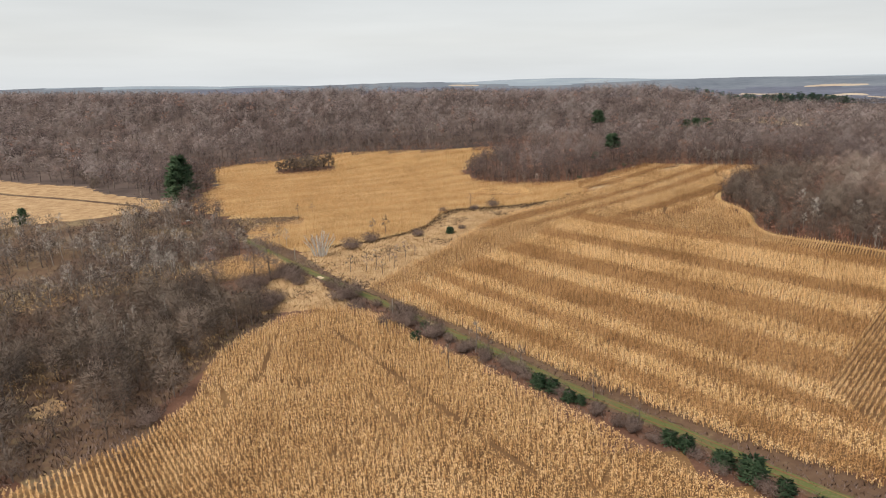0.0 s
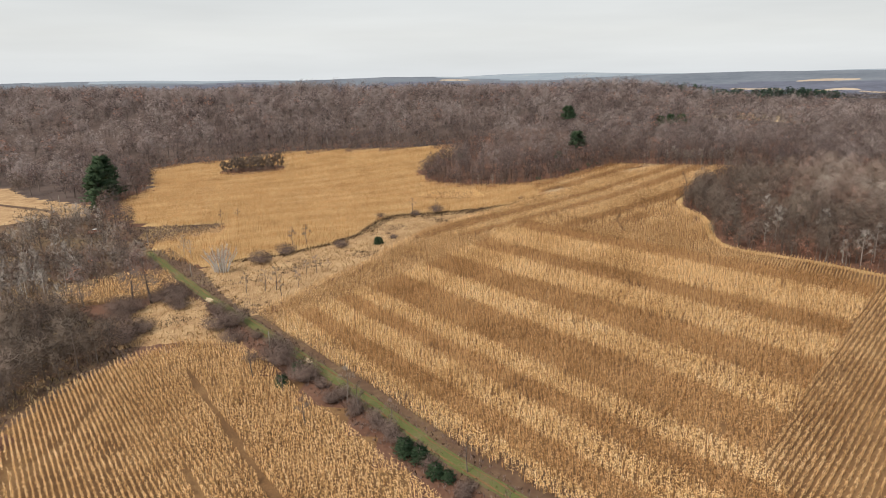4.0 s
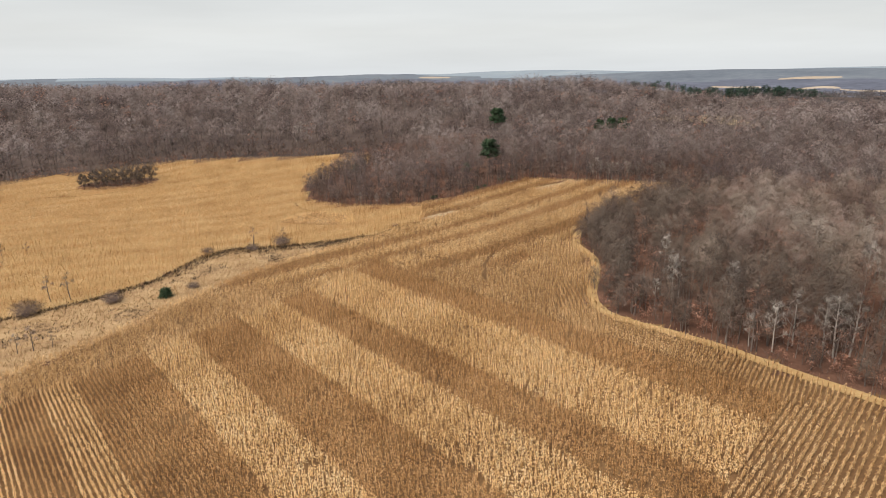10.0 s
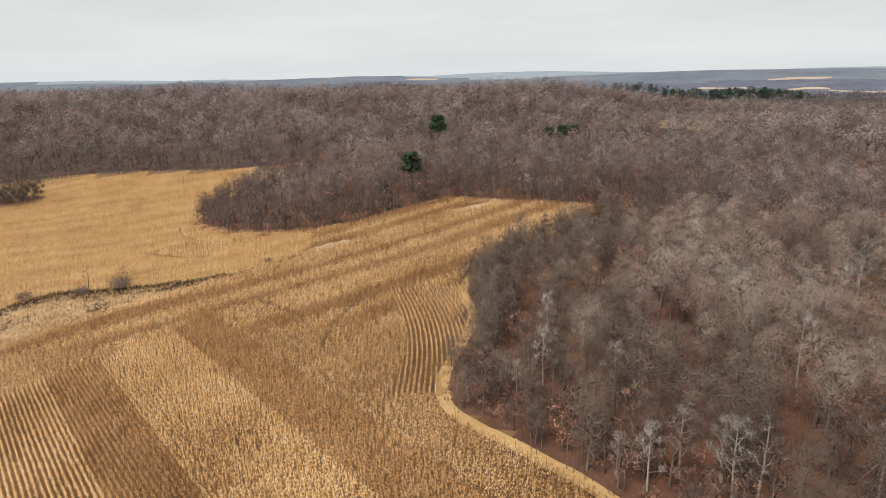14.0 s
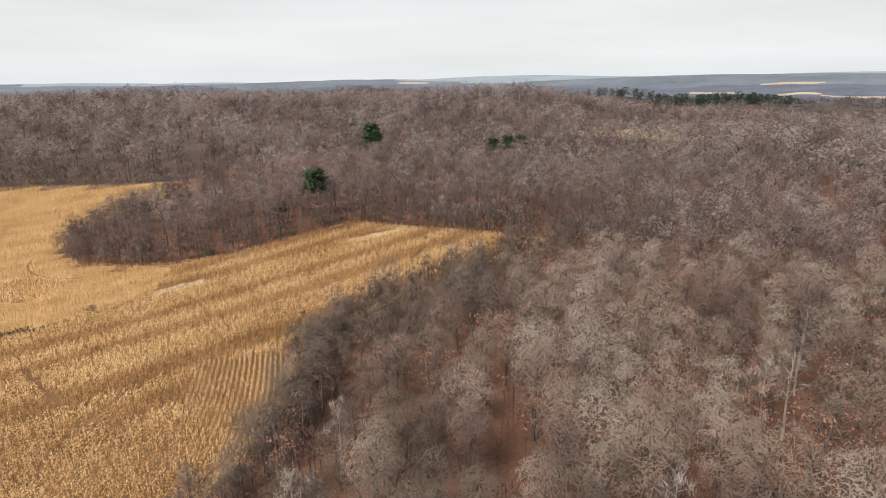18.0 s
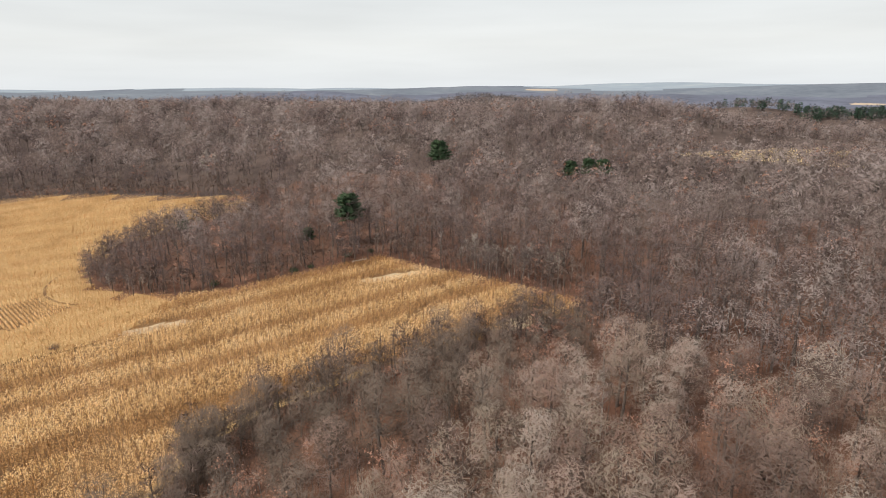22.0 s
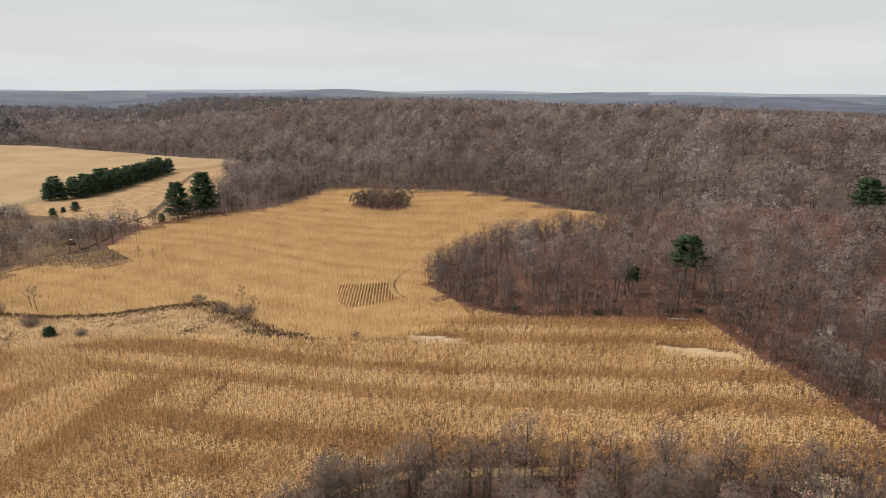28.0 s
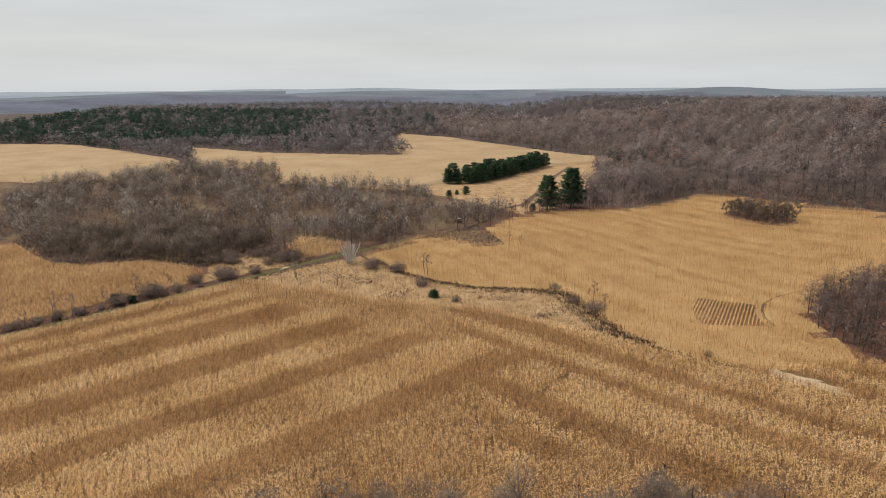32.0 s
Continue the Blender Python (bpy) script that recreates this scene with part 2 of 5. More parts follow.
CORN_NORTH = [(28, 262), (29, 294), (12, 295), (-4, 301), (-20, 314), (-27, 325), (-33, 350), (-21, 374), (0, 398), (-6, 410), (-44, 412), (-90, 418), (-126, 414), (-157, 399),
              (-190, 386), (-207, 374), (-190, 345), (-178, 318), (-178, 275), (-168, 254), (-150, 238), (-134, 229), (-110, 233), (-109, 222), (-124, 208), (-126, 196), (-116, 184), (-96, 170),
              (-88, 177), (-74, 183), (-58, 198), (-50, 211), (-45, 230), (-37, 241), (-12, 242), (4, 245), (15, 251)]
CORN_LANE = [(-61, 108), (-70, 112), (-78, 112), (-86, 105), (-93, 92), (-95, 83), (-94, 71), (-92, 62), (-94, 57), (-96, 49), (-101, 43), (-110, 34), (-140, 8), (-150, -50), (-60, -90),
             (40, -22), (0, 33), (-11, 45), (-16, 52), (-24, 62), (-34, 74), (-48, 90)]
CORN_PATCH = [(-130, 141), (-128, 151), (-116, 165), (-105, 166), (-96, 152), (-100, 142), (-119, 136)]
GULLY = [(-67, 128), (-60, 142), (-53, 156), (-45, 168), (-37, 188), (-25, 211), (-8, 230), (9, 244), (28, 262), (15, 251), (4, 245), (-12, 242), (-37, 241), (-45, 230), (-50, 211),
         (-58, 198), (-74, 183), (-88, 177), (-96, 170), (-81, 146)]
NOTCH = [(-134, 230), (-110, 233), (-109, 222), (-124, 208), (-126, 196), (-116, 184), (-128, 199), (-150, 228)]
LANE_MEADOW = [(-84, 139), (-72, 121), (-66, 112), (-80, 113), (-92, 110), (-102, 124), (-98, 138), (-95, 149)]
SWAMP_AREA = [(-86, 107), (-100, 128), (-120, 134), (-132, 142), (-118, 168), (-126, 190), (-150, 224), (-176, 255), (-215, 232), (-240, 215), (-262, 200), (-302, 106), (-385, 86), (-412, 10), (-400, -2), (-342, -32), (-334, -106), (-300, -260),
              (-160, -200), (-145, 5), (-110, 36), (-97, 50), (-96, 84), (-92, 95)]
WEST_MEADOW = [(-176, 255), (-215, 232), (-262, 200), (-300, 228), (-372, 306), (-392, 370), (-330, 350), (-270, 330), (-236, 300), (-205, 283), (-186, 275)]
CORN_WEST = [(-262, 200), (-304, 106), (-387, 88), (-416, 12), (-470, 0), (-577, -41), (-504, 57), (-474, 158), (-470, 205), (-560, 190), (-699, 200), (-661, 269), (-558, 324), (-458, 363),
             (-400, 391), (-385, 372), (-372, 306), (-300, 228)]
CORN_FAR_WEST = [(-331, -105), (-340, -30), (-400, 0), (-462, -20), (-560, -110), (-660, -200), (-680, -300), (-500, -330), (-380, -250)]
WOOD_FIELD = [(205, 528), (246, 534), (270, 546), (300, 556), (322, 562), (326, 598), (312, 604), (282, 600), (251, 582), (215, 546)]
ISLAND = (-138, 370, 21, 11, 14)
SANDS = [(36, 272, 8, 2.8, 35), (87, 309, 9, 2.9, 30), (126, 275, 5, 2.8, 60)]


def inside(poly, x, y):
    """Which of the places lie within the outline."""
    x, y = np.asarray(x, float), np.asarray(y, float)
    hit = np.zeros(np.broadcast(x, y).shape, bool)
    for (ax, ay), (bx, by) in zip(poly, poly[1:] + poly[:1]):
        if ay != by:
            hit ^= ((ay > y) != (by > y)) & (x < (bx - ax) * (y - ay) / (by - ay) + ax)
    return hit


def in_ellipse(e, x, y, grow=0.0):
    cx, cy, ra, rb, turn = e
    c, s = math.cos(radians(turn)), math.sin(radians(turn))
    u, v = (x - cx) * c + (y - cy) * s, -(x - cx) * s + (y - cy) * c
    return (u / (ra + grow)) ** 2 + (v / (rb + grow)) ** 2 < 1


def off_line(line, x, y):
    """Distance from a run of points."""
    best = np.full(np.shape(x), 1e9)
    for (ax, ay), (bx, by) in zip(line, line[1:]):
        dx, dy = bx - ax, by - ay
        f = np.clip(((x - ax) * dx + (y - ay) * dy) / (dx * dx + dy * dy), 0, 1)
        best = np.minimum(best, np.hypot(x - ax - f * dx, y - ay - f * dy))
    return best


def ease(a, b, v):
    f = np.clip((v - a) / (b - a), 0, 1)
    return f * f * (3 - 2 * f)


def hill(x, y, cx, cy, rx, ry, tall):
    return tall * np.exp(-(((x - cx) / rx) ** 2) - ((y - cy) / ry) ** 2)


def height(x, y):
    """The lie of the land."""
    x, y = np.asarray(x, float), np.asarray(y, float)
    h = -1.0 + 11 * ease(-60, 170, x + 0.15 * (y - 200))
    h = h + (33 - 11 * ease(-60, 130, x) - 8 * ease(100, 400, x)) * ease(300, 620, y - 0.4 * np.maximum(0, x) + 0.1 * np.minimum(0, x))
    h = h + hill(x, y, 285, 380, 110, 110, 12)
    h = h + hill(x, y, 300, 632, 95, 42, 5)
    h = h - 24 * ease(740, 1150, y + 0.25 * x)
    h = h + 13 * ease(-620, -930, x) * ease(700, 250, y) + hill(x, y, -640, 90, 110, 120, 5)
    r = np.hypot(x, y - 200)
    roll = np.sin(x / 210 + 1.3) * np.cos(y / 260 + 0.4) + 0.6 * np.sin((x + y) / 130) + 0.4 * np.sin(x / 83 - y / 97)
    h = h + 2.6 * roll * ease(430, 760, r)
    h = h + 7.0 * np.sin(x / 58 + 1.7 * np.sin(y / 90)) * np.sin(y / 66 + 0.8 * np.sin(x / 75)) * ease(330, 520, np.hypot(x - 60, y - 180)) * ease(-420, -200, x)
    h = h - 17 * ease(200, 440, x) * ease(470, 720, y) + hill(x, y, 440, 1270, 130, 130, 30) + hill(x, y, 690, 1250, 260, 110, 23)
    far = ease(1300, 3600, r)
    h = h * (1 - far) + far * (27 + 14 * ease(900, 3000, np.abs(x + 1300)) + 7 * np.sin(x / 620 + 0.5) * np.cos(y / 800) + 4 * np.sin(x / 260 + y / 410))
    th = np.arctan2(y - 200, x)
    ridge = np.sin(r / 150.0 + 2.2 * np.sin(3 * th + 1) + 1.4 * np.sin(7 * th)) * (0.6 + 0.4 * np.sin(11 * th + r / 400))
    h = h + (9 + 9 * ease(2000, 3000, r)) * ridge * ease(1100, 2000, r) + hill(x, y, -2500, 1680, 300, 260, 30)
    return h


def ground_z(x, y):
    return float(height(x, y))


# ---------------------------------------------------------------- mesh helpers


def mesh_of(name, verts, tris, materials, index=None, tint=None, smooth=False, normals=None):
    """A mesh from arrays of corners and triangles (or quads); normals: the rounded form that twigs and leaves shade as."""
    verts, tris = np.asarray(verts, np.float32).reshape(-1, 3), np.asarray(tris, np.int32)
    n, k = tris.shape
    me = bpy.data.meshes.new(name)
    me.vertices.add(len(verts))
    me.vertices.foreach_set("co", verts.ravel())
    me.loops.add(n * k)
    me.loops.foreach_set("vertex_index", tris.ravel())
    me.polygons.add(n)
    me.polygons.foreach_set("loop_start", np.arange(n, dtype=np.int32) * k)
    for m in materials:
        me.materials.append(m)
    if index is not None:
        me.polygons.foreach_set("material_index", np.asarray(index, np.int32))
    if smooth:
        me.polygons.foreach_set("use_smooth", np.ones(n, bool))
    me.update(calc_edges=True)
    if normals is not None:
        me.attributes.new("custom_normal", "FLOAT_VECTOR", "POINT").data.foreach_set("vector", np.asarray(normals, np.float32).ravel())
    if tint is not None:
        me.attributes.new("tint", "FLOAT", "POINT").data.foreach_set("value", np.asarray(tint, np.float32))
    return me


def part(name, me, parent, label=""):
    """One mesh object under a thing or a part."""
    ob = new(name, me)
    ob.parent = parent
    return tagged(ob, label)


class Soup:
    """Collects triangles for one mesh, with the way each corner's surface faces."""

    def __init__(self):
        self.v, self.f, self.n = [], [], []

    def rod(self, a, b, ra, rb, sides=4):
        a, b = Vector(a), Vector(b)
        axis = (b - a).normalized()
        side = axis.orthogonal().normalized()
        other = axis.cross(side)
        start = len(self.v)
        for p, r in ((a, ra), (b, rb)):
            for k in range(sides):
                ang = 2 * math.pi * k / sides
                out = math.cos(ang) * side + math.sin(ang) * other
                self.v.append(p + r * out)
                self.n.append(out)
        for k in range(sides):
            j = (k + 1) % sides
            self.f += [(start + k, start + j, start + sides + j), (start + k, start + sides + j, start + sides + k)]

    def blade(self, a, b, width, turn, face=None, shade=None):
        """A thin tapering sliver from a to b, turned about its length or facing a way; shade: the way it faces as part of a rounded mass."""
        a, b = Vector(a), Vector(b)
        axis = (b - a).normalized()
        face = face or shade
        side = axis.cross(face) if face else axis.orthogonal()
        side = side.normalized() if side.length > 0.05 else axis.orthogonal().normalized()
        if not face:
            side.rotate(Matrix.Rotation(turn, 3, axis))
        start = len(self.v)
        self.v += [a - side * width / 2, a + side * width / 2, b]
        out = shade.normalized() if shade else axis.cross(side).normalized()
        self.n += [out, out, out]
        self.f.append((start, start + 1, start + 2))

    def cap(self, p, ring):
        """A point p that closes the last ring of that many corners."""
        top = len(self.v)
        self.v.append(Vector(p))
        self.n.append(Vector((0, 0, 1)))
        self.f += [(top - ring + k, top - ring + (k + 1) % ring, top) for k in range(ring)]

    def arrays(self):
        return np.array([tuple(p) for p in self.v], np.float32).reshape(-1, 3), np.array(self.f, np.int32).reshape(-1, 3)

    def facing(self):
        return np.array([tuple(p) for p in self.n], np.float32).reshape(-1, 3)

    def mesh(self, name, mat):
        return mesh_of(name, *self.arrays(), [mat], smooth=True, normals=self.facing())


def grow_tree(seed, tall, spread, bare, limbs, twigs, twig_len, twig_wide, sides=5, lean=0.05):
    """A leafless tree: tapered trunk and limbs (wood), and rounded sprays of fine twigs at the limbs' ends (crown)."""
    rnd = random.Random(seed)
    wood, crown = Soup(), Soup()
    top = Vector((rnd.uniform(-lean, lean) * tall, rnd.uniform(-lean, lean) * tall, tall * 0.86))
    radius = tall * 0.0105 + 0.03
    mid = top * 0.5 + Vector((rnd.uniform(-0.2, 0.2), rnd.uniform(-0.2, 0.2), 0))
    wood.rod((0, 0, -0.4), mid, radius * 1.25, radius * 0.8, sides)
    wood.rod(mid, top, radius * 0.8, radius * 0.22, max(3, sides - 1))
    for n in range(limbs):
        f = (n + 0.5) / limbs
        ang = n * 2.4 + rnd.uniform(-0.4, 0.4)
        low = bare + (1 - bare) * (0.22 + 0.68 * f)
        out = spread * (0.78 if limbs < 3 else math.sqrt(max(0.02, 1 - f * 0.98))) * rnd.uniform(0.6, 0.86)
        lobe = spread * rnd.uniform(0.36, 0.5)
        heart = Vector((top.x * low + math.cos(ang) * out, top.y * low + math.sin(ang) * out, min(low * tall, tall - lobe * 0.55)))
        root = mid.lerp(top, max(0.0, min(0.9, (heart.z - out * 0.9) / (tall * 0.86) * 2 - 1))) if heart.z - out * 0.9 > mid.z else mid * max(0.55, (heart.z - out * 0.9) / max(0.1, mid.z))
        r0 = radius * (0.52 - 0.25 * f)
        bend = root.lerp(heart, 0.55) + Vector((0, 0, -0.06 * out))
        if sides > 3:
            wood.rod(root, bend, r0, r0 * 0.6, 3)
            wood.rod(bend, heart, r0 * 0.6, r0 * 0.2, 3)
        else:
            wood.blade(root, heart, r0 * 2.4, rnd.uniform(0, 3.1))
        for k in range(twigs):
            z = rnd.uniform(-0.45, 1.0)
            a = rnd.uniform(0, 6.283)
            w = math.sqrt(max(0, 1 - z * z))
            way = Vector((w * math.cos(a) + 0.35 * math.cos(ang), w * math.sin(a) + 0.35 * math.sin(ang), z + 0.5)).normalized()
            far_end = heart + way * lobe * rnd.uniform(0.65, 1.1)
            loose = Vector((rnd.uniform(-1, 1), rnd.uniform(-1, 1), rnd.uniform(-0.4, 0.9)))
            near_end = far_end - (way + (0.5 if sides > 3 else 0.9) * loose).normalized() * twig_len * rnd.uniform(0.6, 1.2)
            crown.blade(near_end, far_end, twig_wide * rnd.uniform(0.7, 1.3), 0, way + (far_end - heart * 0.94) * 0.05 + 0.5 * loose,
                        way + Vector((math.cos(ang) * 0.6, math.sin(ang) * 0.6, 0.3)) + 0.2 * loose)
    return wood, crown


def grow_dome(seed, tall, spread, bare, blades, length, wide, limbs=5):
    """A leafless tree seen from afar: trunk, a few limbs and one rounded, uneven head of twigs."""
    rnd = random.Random(seed)
    wood, crown = Soup(), Soup()
    mid, half = tall * (1 + bare) / 2, tall * (1 - bare) / 2
    wood.rod((0, 0, -0.4), (0, 0, tall * 0.75), tall * 0.014 + 0.02, 0.05, 3)
    for n in range(limbs):
        a = n * 2.4 + rnd.random()
        wood.blade((0, 0, tall * rnd.uniform(0.3, 0.55)), (math.cos(a) * spread * 0.75, math.sin(a) * spread * 0.75, mid + half * rnd.uniform(0.1, 0.7)), tall * 0.016, rnd.uniform(0, 3.1))
    pa, pb = rnd.uniform(0, 6.28), rnd.uniform(0, 6.28)
    for n in range(blades):
        z, a = rnd.uniform(-0.6, 1.0), rnd.uniform(0, 6.283)
        w = math.sqrt(max(0.0, 1 - z * z))
        out = Vector((w * math.cos(a), w * math.sin(a), z))
        swell = (1 + 0.2 * math.sin(3 * a + pa + 2 * z) + 0.16 * math.sin(5 * a + pb - 3 * z)) * (1 - 0.42 * rnd.random() ** 2)
        p = Vector((out.x * spread * swell, out.y * spread * swell, mid + z * half * swell))
        loose = Vector((rnd.uniform(-1, 1), rnd.uniform(-1, 1), rnd.uniform(-1, 1)))
        d = (loose + 0.8 * out + Vector((0, 0, 0.2))).normalized() * length * rnd.uniform(0.35, 0.6)
        crown.blade(p - d, p + d, wide * rnd.uniform(0.7, 1.3), 0, out + 0.12 * loose, out + Vector((0, 0, 0.35)) + 0.15 * loose)
    return wood, crown


def grow_head(seed, tall, spread, bare, lobes, per, length, wide, limbs=True, sides=4):
    """A broad-headed leafless tree: a trunk, forking limbs, and at their ends rounded heads of fine twigs that make up one uneven dome."""
    rnd = random.Random(seed)
    wood, crown = Soup(), Soup()
    fork = Vector((rnd.uniform(-0.5, 0.5), rnd.uniform(-0.5, 0.5), tall * rnd.uniform(0.32, 0.42)))
    radius = tall * 0.0125 + 0.03
    wood.rod((0, 0, -0.5), fork, radius * 1.3, radius * 0.85, sides)
    mid, half = tall * (1 + bare) / 2, tall * (1 - bare) / 2
    top = Vector((fork.x * 1.6, fork.y * 1.6, tall * 0.84))
    wood.rod(fork, top, radius * 0.75, radius * 0.15, 3)
    turn = rnd.uniform(0, 6.28)
    for n in range(lobes):
        f = (n + 0.5) / lobes
        z = 1.0 - 1.7 * f
        a = turn + n * 2.4 + rnd.uniform(-0.35, 0.35)
        w = math.sqrt(max(0.05, 1 - z * z))
        grow = rnd.uniform(0.82, 1.12)
        out = Vector((w * math.cos(a), w * math.sin(a), z))
        big = spread * rnd.uniform(0.34, 0.46)
        heart = Vector((fork.x + out.x * spread * 0.66 * grow, fork.y + out.y * spread * 0.66 * grow, mid + z * (half - big * 0.6) * (0.85 + 0.15 * grow)))
        if limbs:
            root = fork.lerp(top, rnd.uniform(0.0, 0.35) if z < 0.5 else 0.5)
            bend = root.lerp(heart, 0.5) + Vector((out.x, out.y, -0.5)) * 0.12 * spread
            r0 = radius * rnd.uniform(0.32, 0.5)
            wood.rod(root, bend, r0, r0 * 0.6, 3)
            wood.rod(bend, heart, r0 * 0.6, r0 * 0.2, 3)
            for _ in range(3):
                tip = heart + (out + Vector((rnd.uniform(-1, 1), rnd.uniform(-1, 1), rnd.uniform(-0.2, 1)))).normalized() * big * 0.8
                wood.blade(bend.lerp(heart, rnd.uniform(0.5, 1)), tip, r0 * 0.8, rnd.uniform(0, 3.1))
        else:
            wood.blade(fork, heart, radius * 0.9, rnd.uniform(0, 3.1))
        for _ in range(per):
            zz, b = rnd.uniform(-0.75, 1.0), rnd.uniform(0, 6.283)
            q = math.sqrt(max(0.0, 1 - zz * zz))
            way = (Vector((q * math.cos(b), q * math.sin(b), zz)) + 0.45 * out).normalized()
            loose = Vector((rnd.uniform(-1, 1), rnd.uniform(-1, 1), rnd.uniform(-1, 1)))
            far_end = heart + way * big * (1.12 - 0.7 * rnd.random() ** 2)
            face = (0.6 * way + 0.8 * out + Vector((0, 0, 0.35))).normalized()
            along = loose - face * loose.dot(face)
            near_end = far_end - (along.normalized() + 0.45 * way).normalized() * length * rnd.uniform(0.6, 1.25)
            crown.blade(near_end, far_end, wide * rnd.uniform(0.7, 1.3), 0, None, face + 0.12 * loose)
    return wood, crown


def leaf_cloud(seed, tall, spread, clumps, leaves, size, low=0.45):
    """Leaves still hanging in uneven clumps."""
    rnd = random.Random(seed)
    s = Soup()
    for _ in range(clumps):
        f, ang = rnd.uniform(low, 0.98), rnd.uniform(0, 6.28)
        rr = spread * math.sqrt(rnd.random()) * (1.15 - 0.8 * abs(f - 0.62))
        c = Vector((math.cos(ang) * rr, math.sin(ang) * rr, f * tall))
        cr = rnd.uniform(0.4, 0.9) * spread * 0.3
        for _ in range(leaves):
            p = c + Vector((rnd.gauss(0, cr), rnd.gauss(0, cr), rnd.gauss(0, cr * 0.7)))
            s.blade(p, p + Vector((rnd.uniform(-1, 1), rnd.uniform(-1, 1), rnd.uniform(-0.8, 0.5))) * size, size * 0.9, rnd.uniform(0, 3.1), None,
                    (p - c) / cr * 0.5 + Vector((c.x, c.y, (c.z - 0.5 * tall))) / spread + Vector((rnd.uniform(-0.3, 0.3), rnd.uniform(-0.3, 0.3), 0.4)))
    return s


def grow_pine(seed, tall, spread, tiers, fans, needles, size, low=0.12, limbs=True):
    rnd = random.Random(seed)
    wood, crown = Soup(), Soup()
    wood.rod((0, 0, -0.3), (0, 0, tall * 0.97), tall * 0.016 + 0.03, 0.03, 5)
    for n in range(tiers):
        f = low + (0.98 - low) * n / tiers
        for k in range(fans):
            ang = k * 6.283 / fans + n * 0.9 + rnd.uniform(-0.3, 0.3)
            reach = spread * ((1 - f) / (1 - low)) ** 0.5 * rnd.uniform(0.65, 1.15) + 0.25
            base = Vector((0, 0, f * tall + rnd.uniform(-0.3, 0.3)))
            tip = base + Vector((math.cos(ang) * reach, math.sin(ang) * reach, reach * rnd.uniform(-0.05, 0.35)))
            if limbs:
                wood.rod(base, tip, 0.05, 0.015, 3)
            for _ in range(needles):
                p = base.lerp(tip, rnd.uniform(0.25, 1.0)) + Vector((rnd.gauss(0, 0.25), rnd.gauss(0, 0.25), rnd.gauss(0, 0.15)))
                w = Vector((math.cos(ang) + rnd.uniform(-0.9, 0.9), math.sin(ang) + rnd.uniform(-0.9, 0.9), rnd.uniform(-0.1, 0.7))).normalized()
                crown.blade(p, p + w * size * rnd.uniform(0.6, 1.2), size * 0.4, rnd.uniform(0, 3.1), None, w + Vector((math.cos(ang), math.sin(ang), 0.5)))
    return wood, crown


def grow_shrub(seed, tall, spread, stems, twigs, wide):
    rnd = random.Random(seed)
    s = Soup()
    for n in range(stems):
        ang = n * 2.4
        rr = spread * math.sqrt(rnd.random())
        tip = Vector((math.cos(ang) * rr, math.sin(ang) * rr, tall * rnd.uniform(0.65, 1.0) * (1 - 0.35 * (rr / spread) ** 2)))
        root = Vector((math.cos(ang) * rr * 0.35, math.sin(ang) * rr * 0.35, -0.1))
        s.rod(root, tip, wide * 0.8, wide * 0.3, 3)
        for _ in range(twigs):
            p = root.lerp(tip, rnd.uniform(0.25, 1.0))
            w = Vector((rnd.uniform(-1, 1), rnd.uniform(-1, 1), rnd.uniform(-0.1, 1.0))).normalized()
            s.blade(p, p + w * tall * rnd.uniform(0.15, 0.32), wide * rnd.uniform(0.8, 1.5), rnd.uniform(0, 3.1), None, w + (p - Vector((0, 0, tall * 0.3))) / tall + Vector((0, 0, 0.3)))
    return s


def scatter(protos, places, name, materials, rng, label, category, shade=None):
    """Joins copies of prototypes (list of (verts, tris, index)) at places (x, y, size, kind) into one mesh of kind stuff."""
    V, F, I, T, N, base = [], [], [], [], [], 0
    places = np.asarray(places, float)
    z = height(places[:, 0], places[:, 1])
    for kind, (pv, pf, pi, pn) in enumerate(protos):
        sel = np.nonzero(places[:, 3] == kind)[0]
        if not len(sel):
            continue
        m = len(sel)
        ang = rng.uniform(0, 2 * math.pi, m)
        c, s = np.cos(ang)[:, None], np.sin(ang)[:, None]
        k = places[sel, 2][:, None]
        x = (pv[None, :, 0] * c - pv[None, :, 1] * s) * k + places[sel, 0][:, None]
        y = (pv[None, :, 0] * s + pv[None, :, 1] * c) * k + places[sel, 1][:, None]
        zz = pv[None, :, 2] * k + z[sel][:, None]
        V.append(np.stack([x, y, zz], -1).reshape(-1, 3))
        F.append((pf[None] + (base + np.arange(m) * len(pv))[:, None, None]).reshape(-1, 3))
        I.append(np.tile(pi, m))
        N.append(np.stack([pn[None, :, 0] * c - pn[None, :, 1] * s, pn[None, :, 0] * s + pn[None, :, 1] * c, np.broadcast_to(pn[None, :, 2], x.shape)], -1).reshape(-1, 3))
        T.append(np.repeat(rng.uniform(0, 1, m) * (1 if shade is None else shade[sel]), len(pv)))
        base += m * len(pv)
    me = mesh_of(name, np.concatenate(V), np.concatenate(F), materials, np.concatenate(I), np.concatenate(T), True, np.concatenate(N))
    return tagged(new(name, me), label, category, kind="stuff")


def joined(*soups):
    """Soups as one prototype, with a material index for each."""
    V, F, I, N, base = [], [], [], [], 0
    for soup, index in soups:
        v, f = soup.arrays()
        V.append(v), F.append(f + base), I.append(np.full(len(f), index)), N.append(soup.facing())
        base += len(v)
    return np.concatenate(V), np.concatenate(F), np.concatenate(I), np.concatenate(N)


rng = np.random.default_rng(7)

# ---------------------------------------------------------------- ground


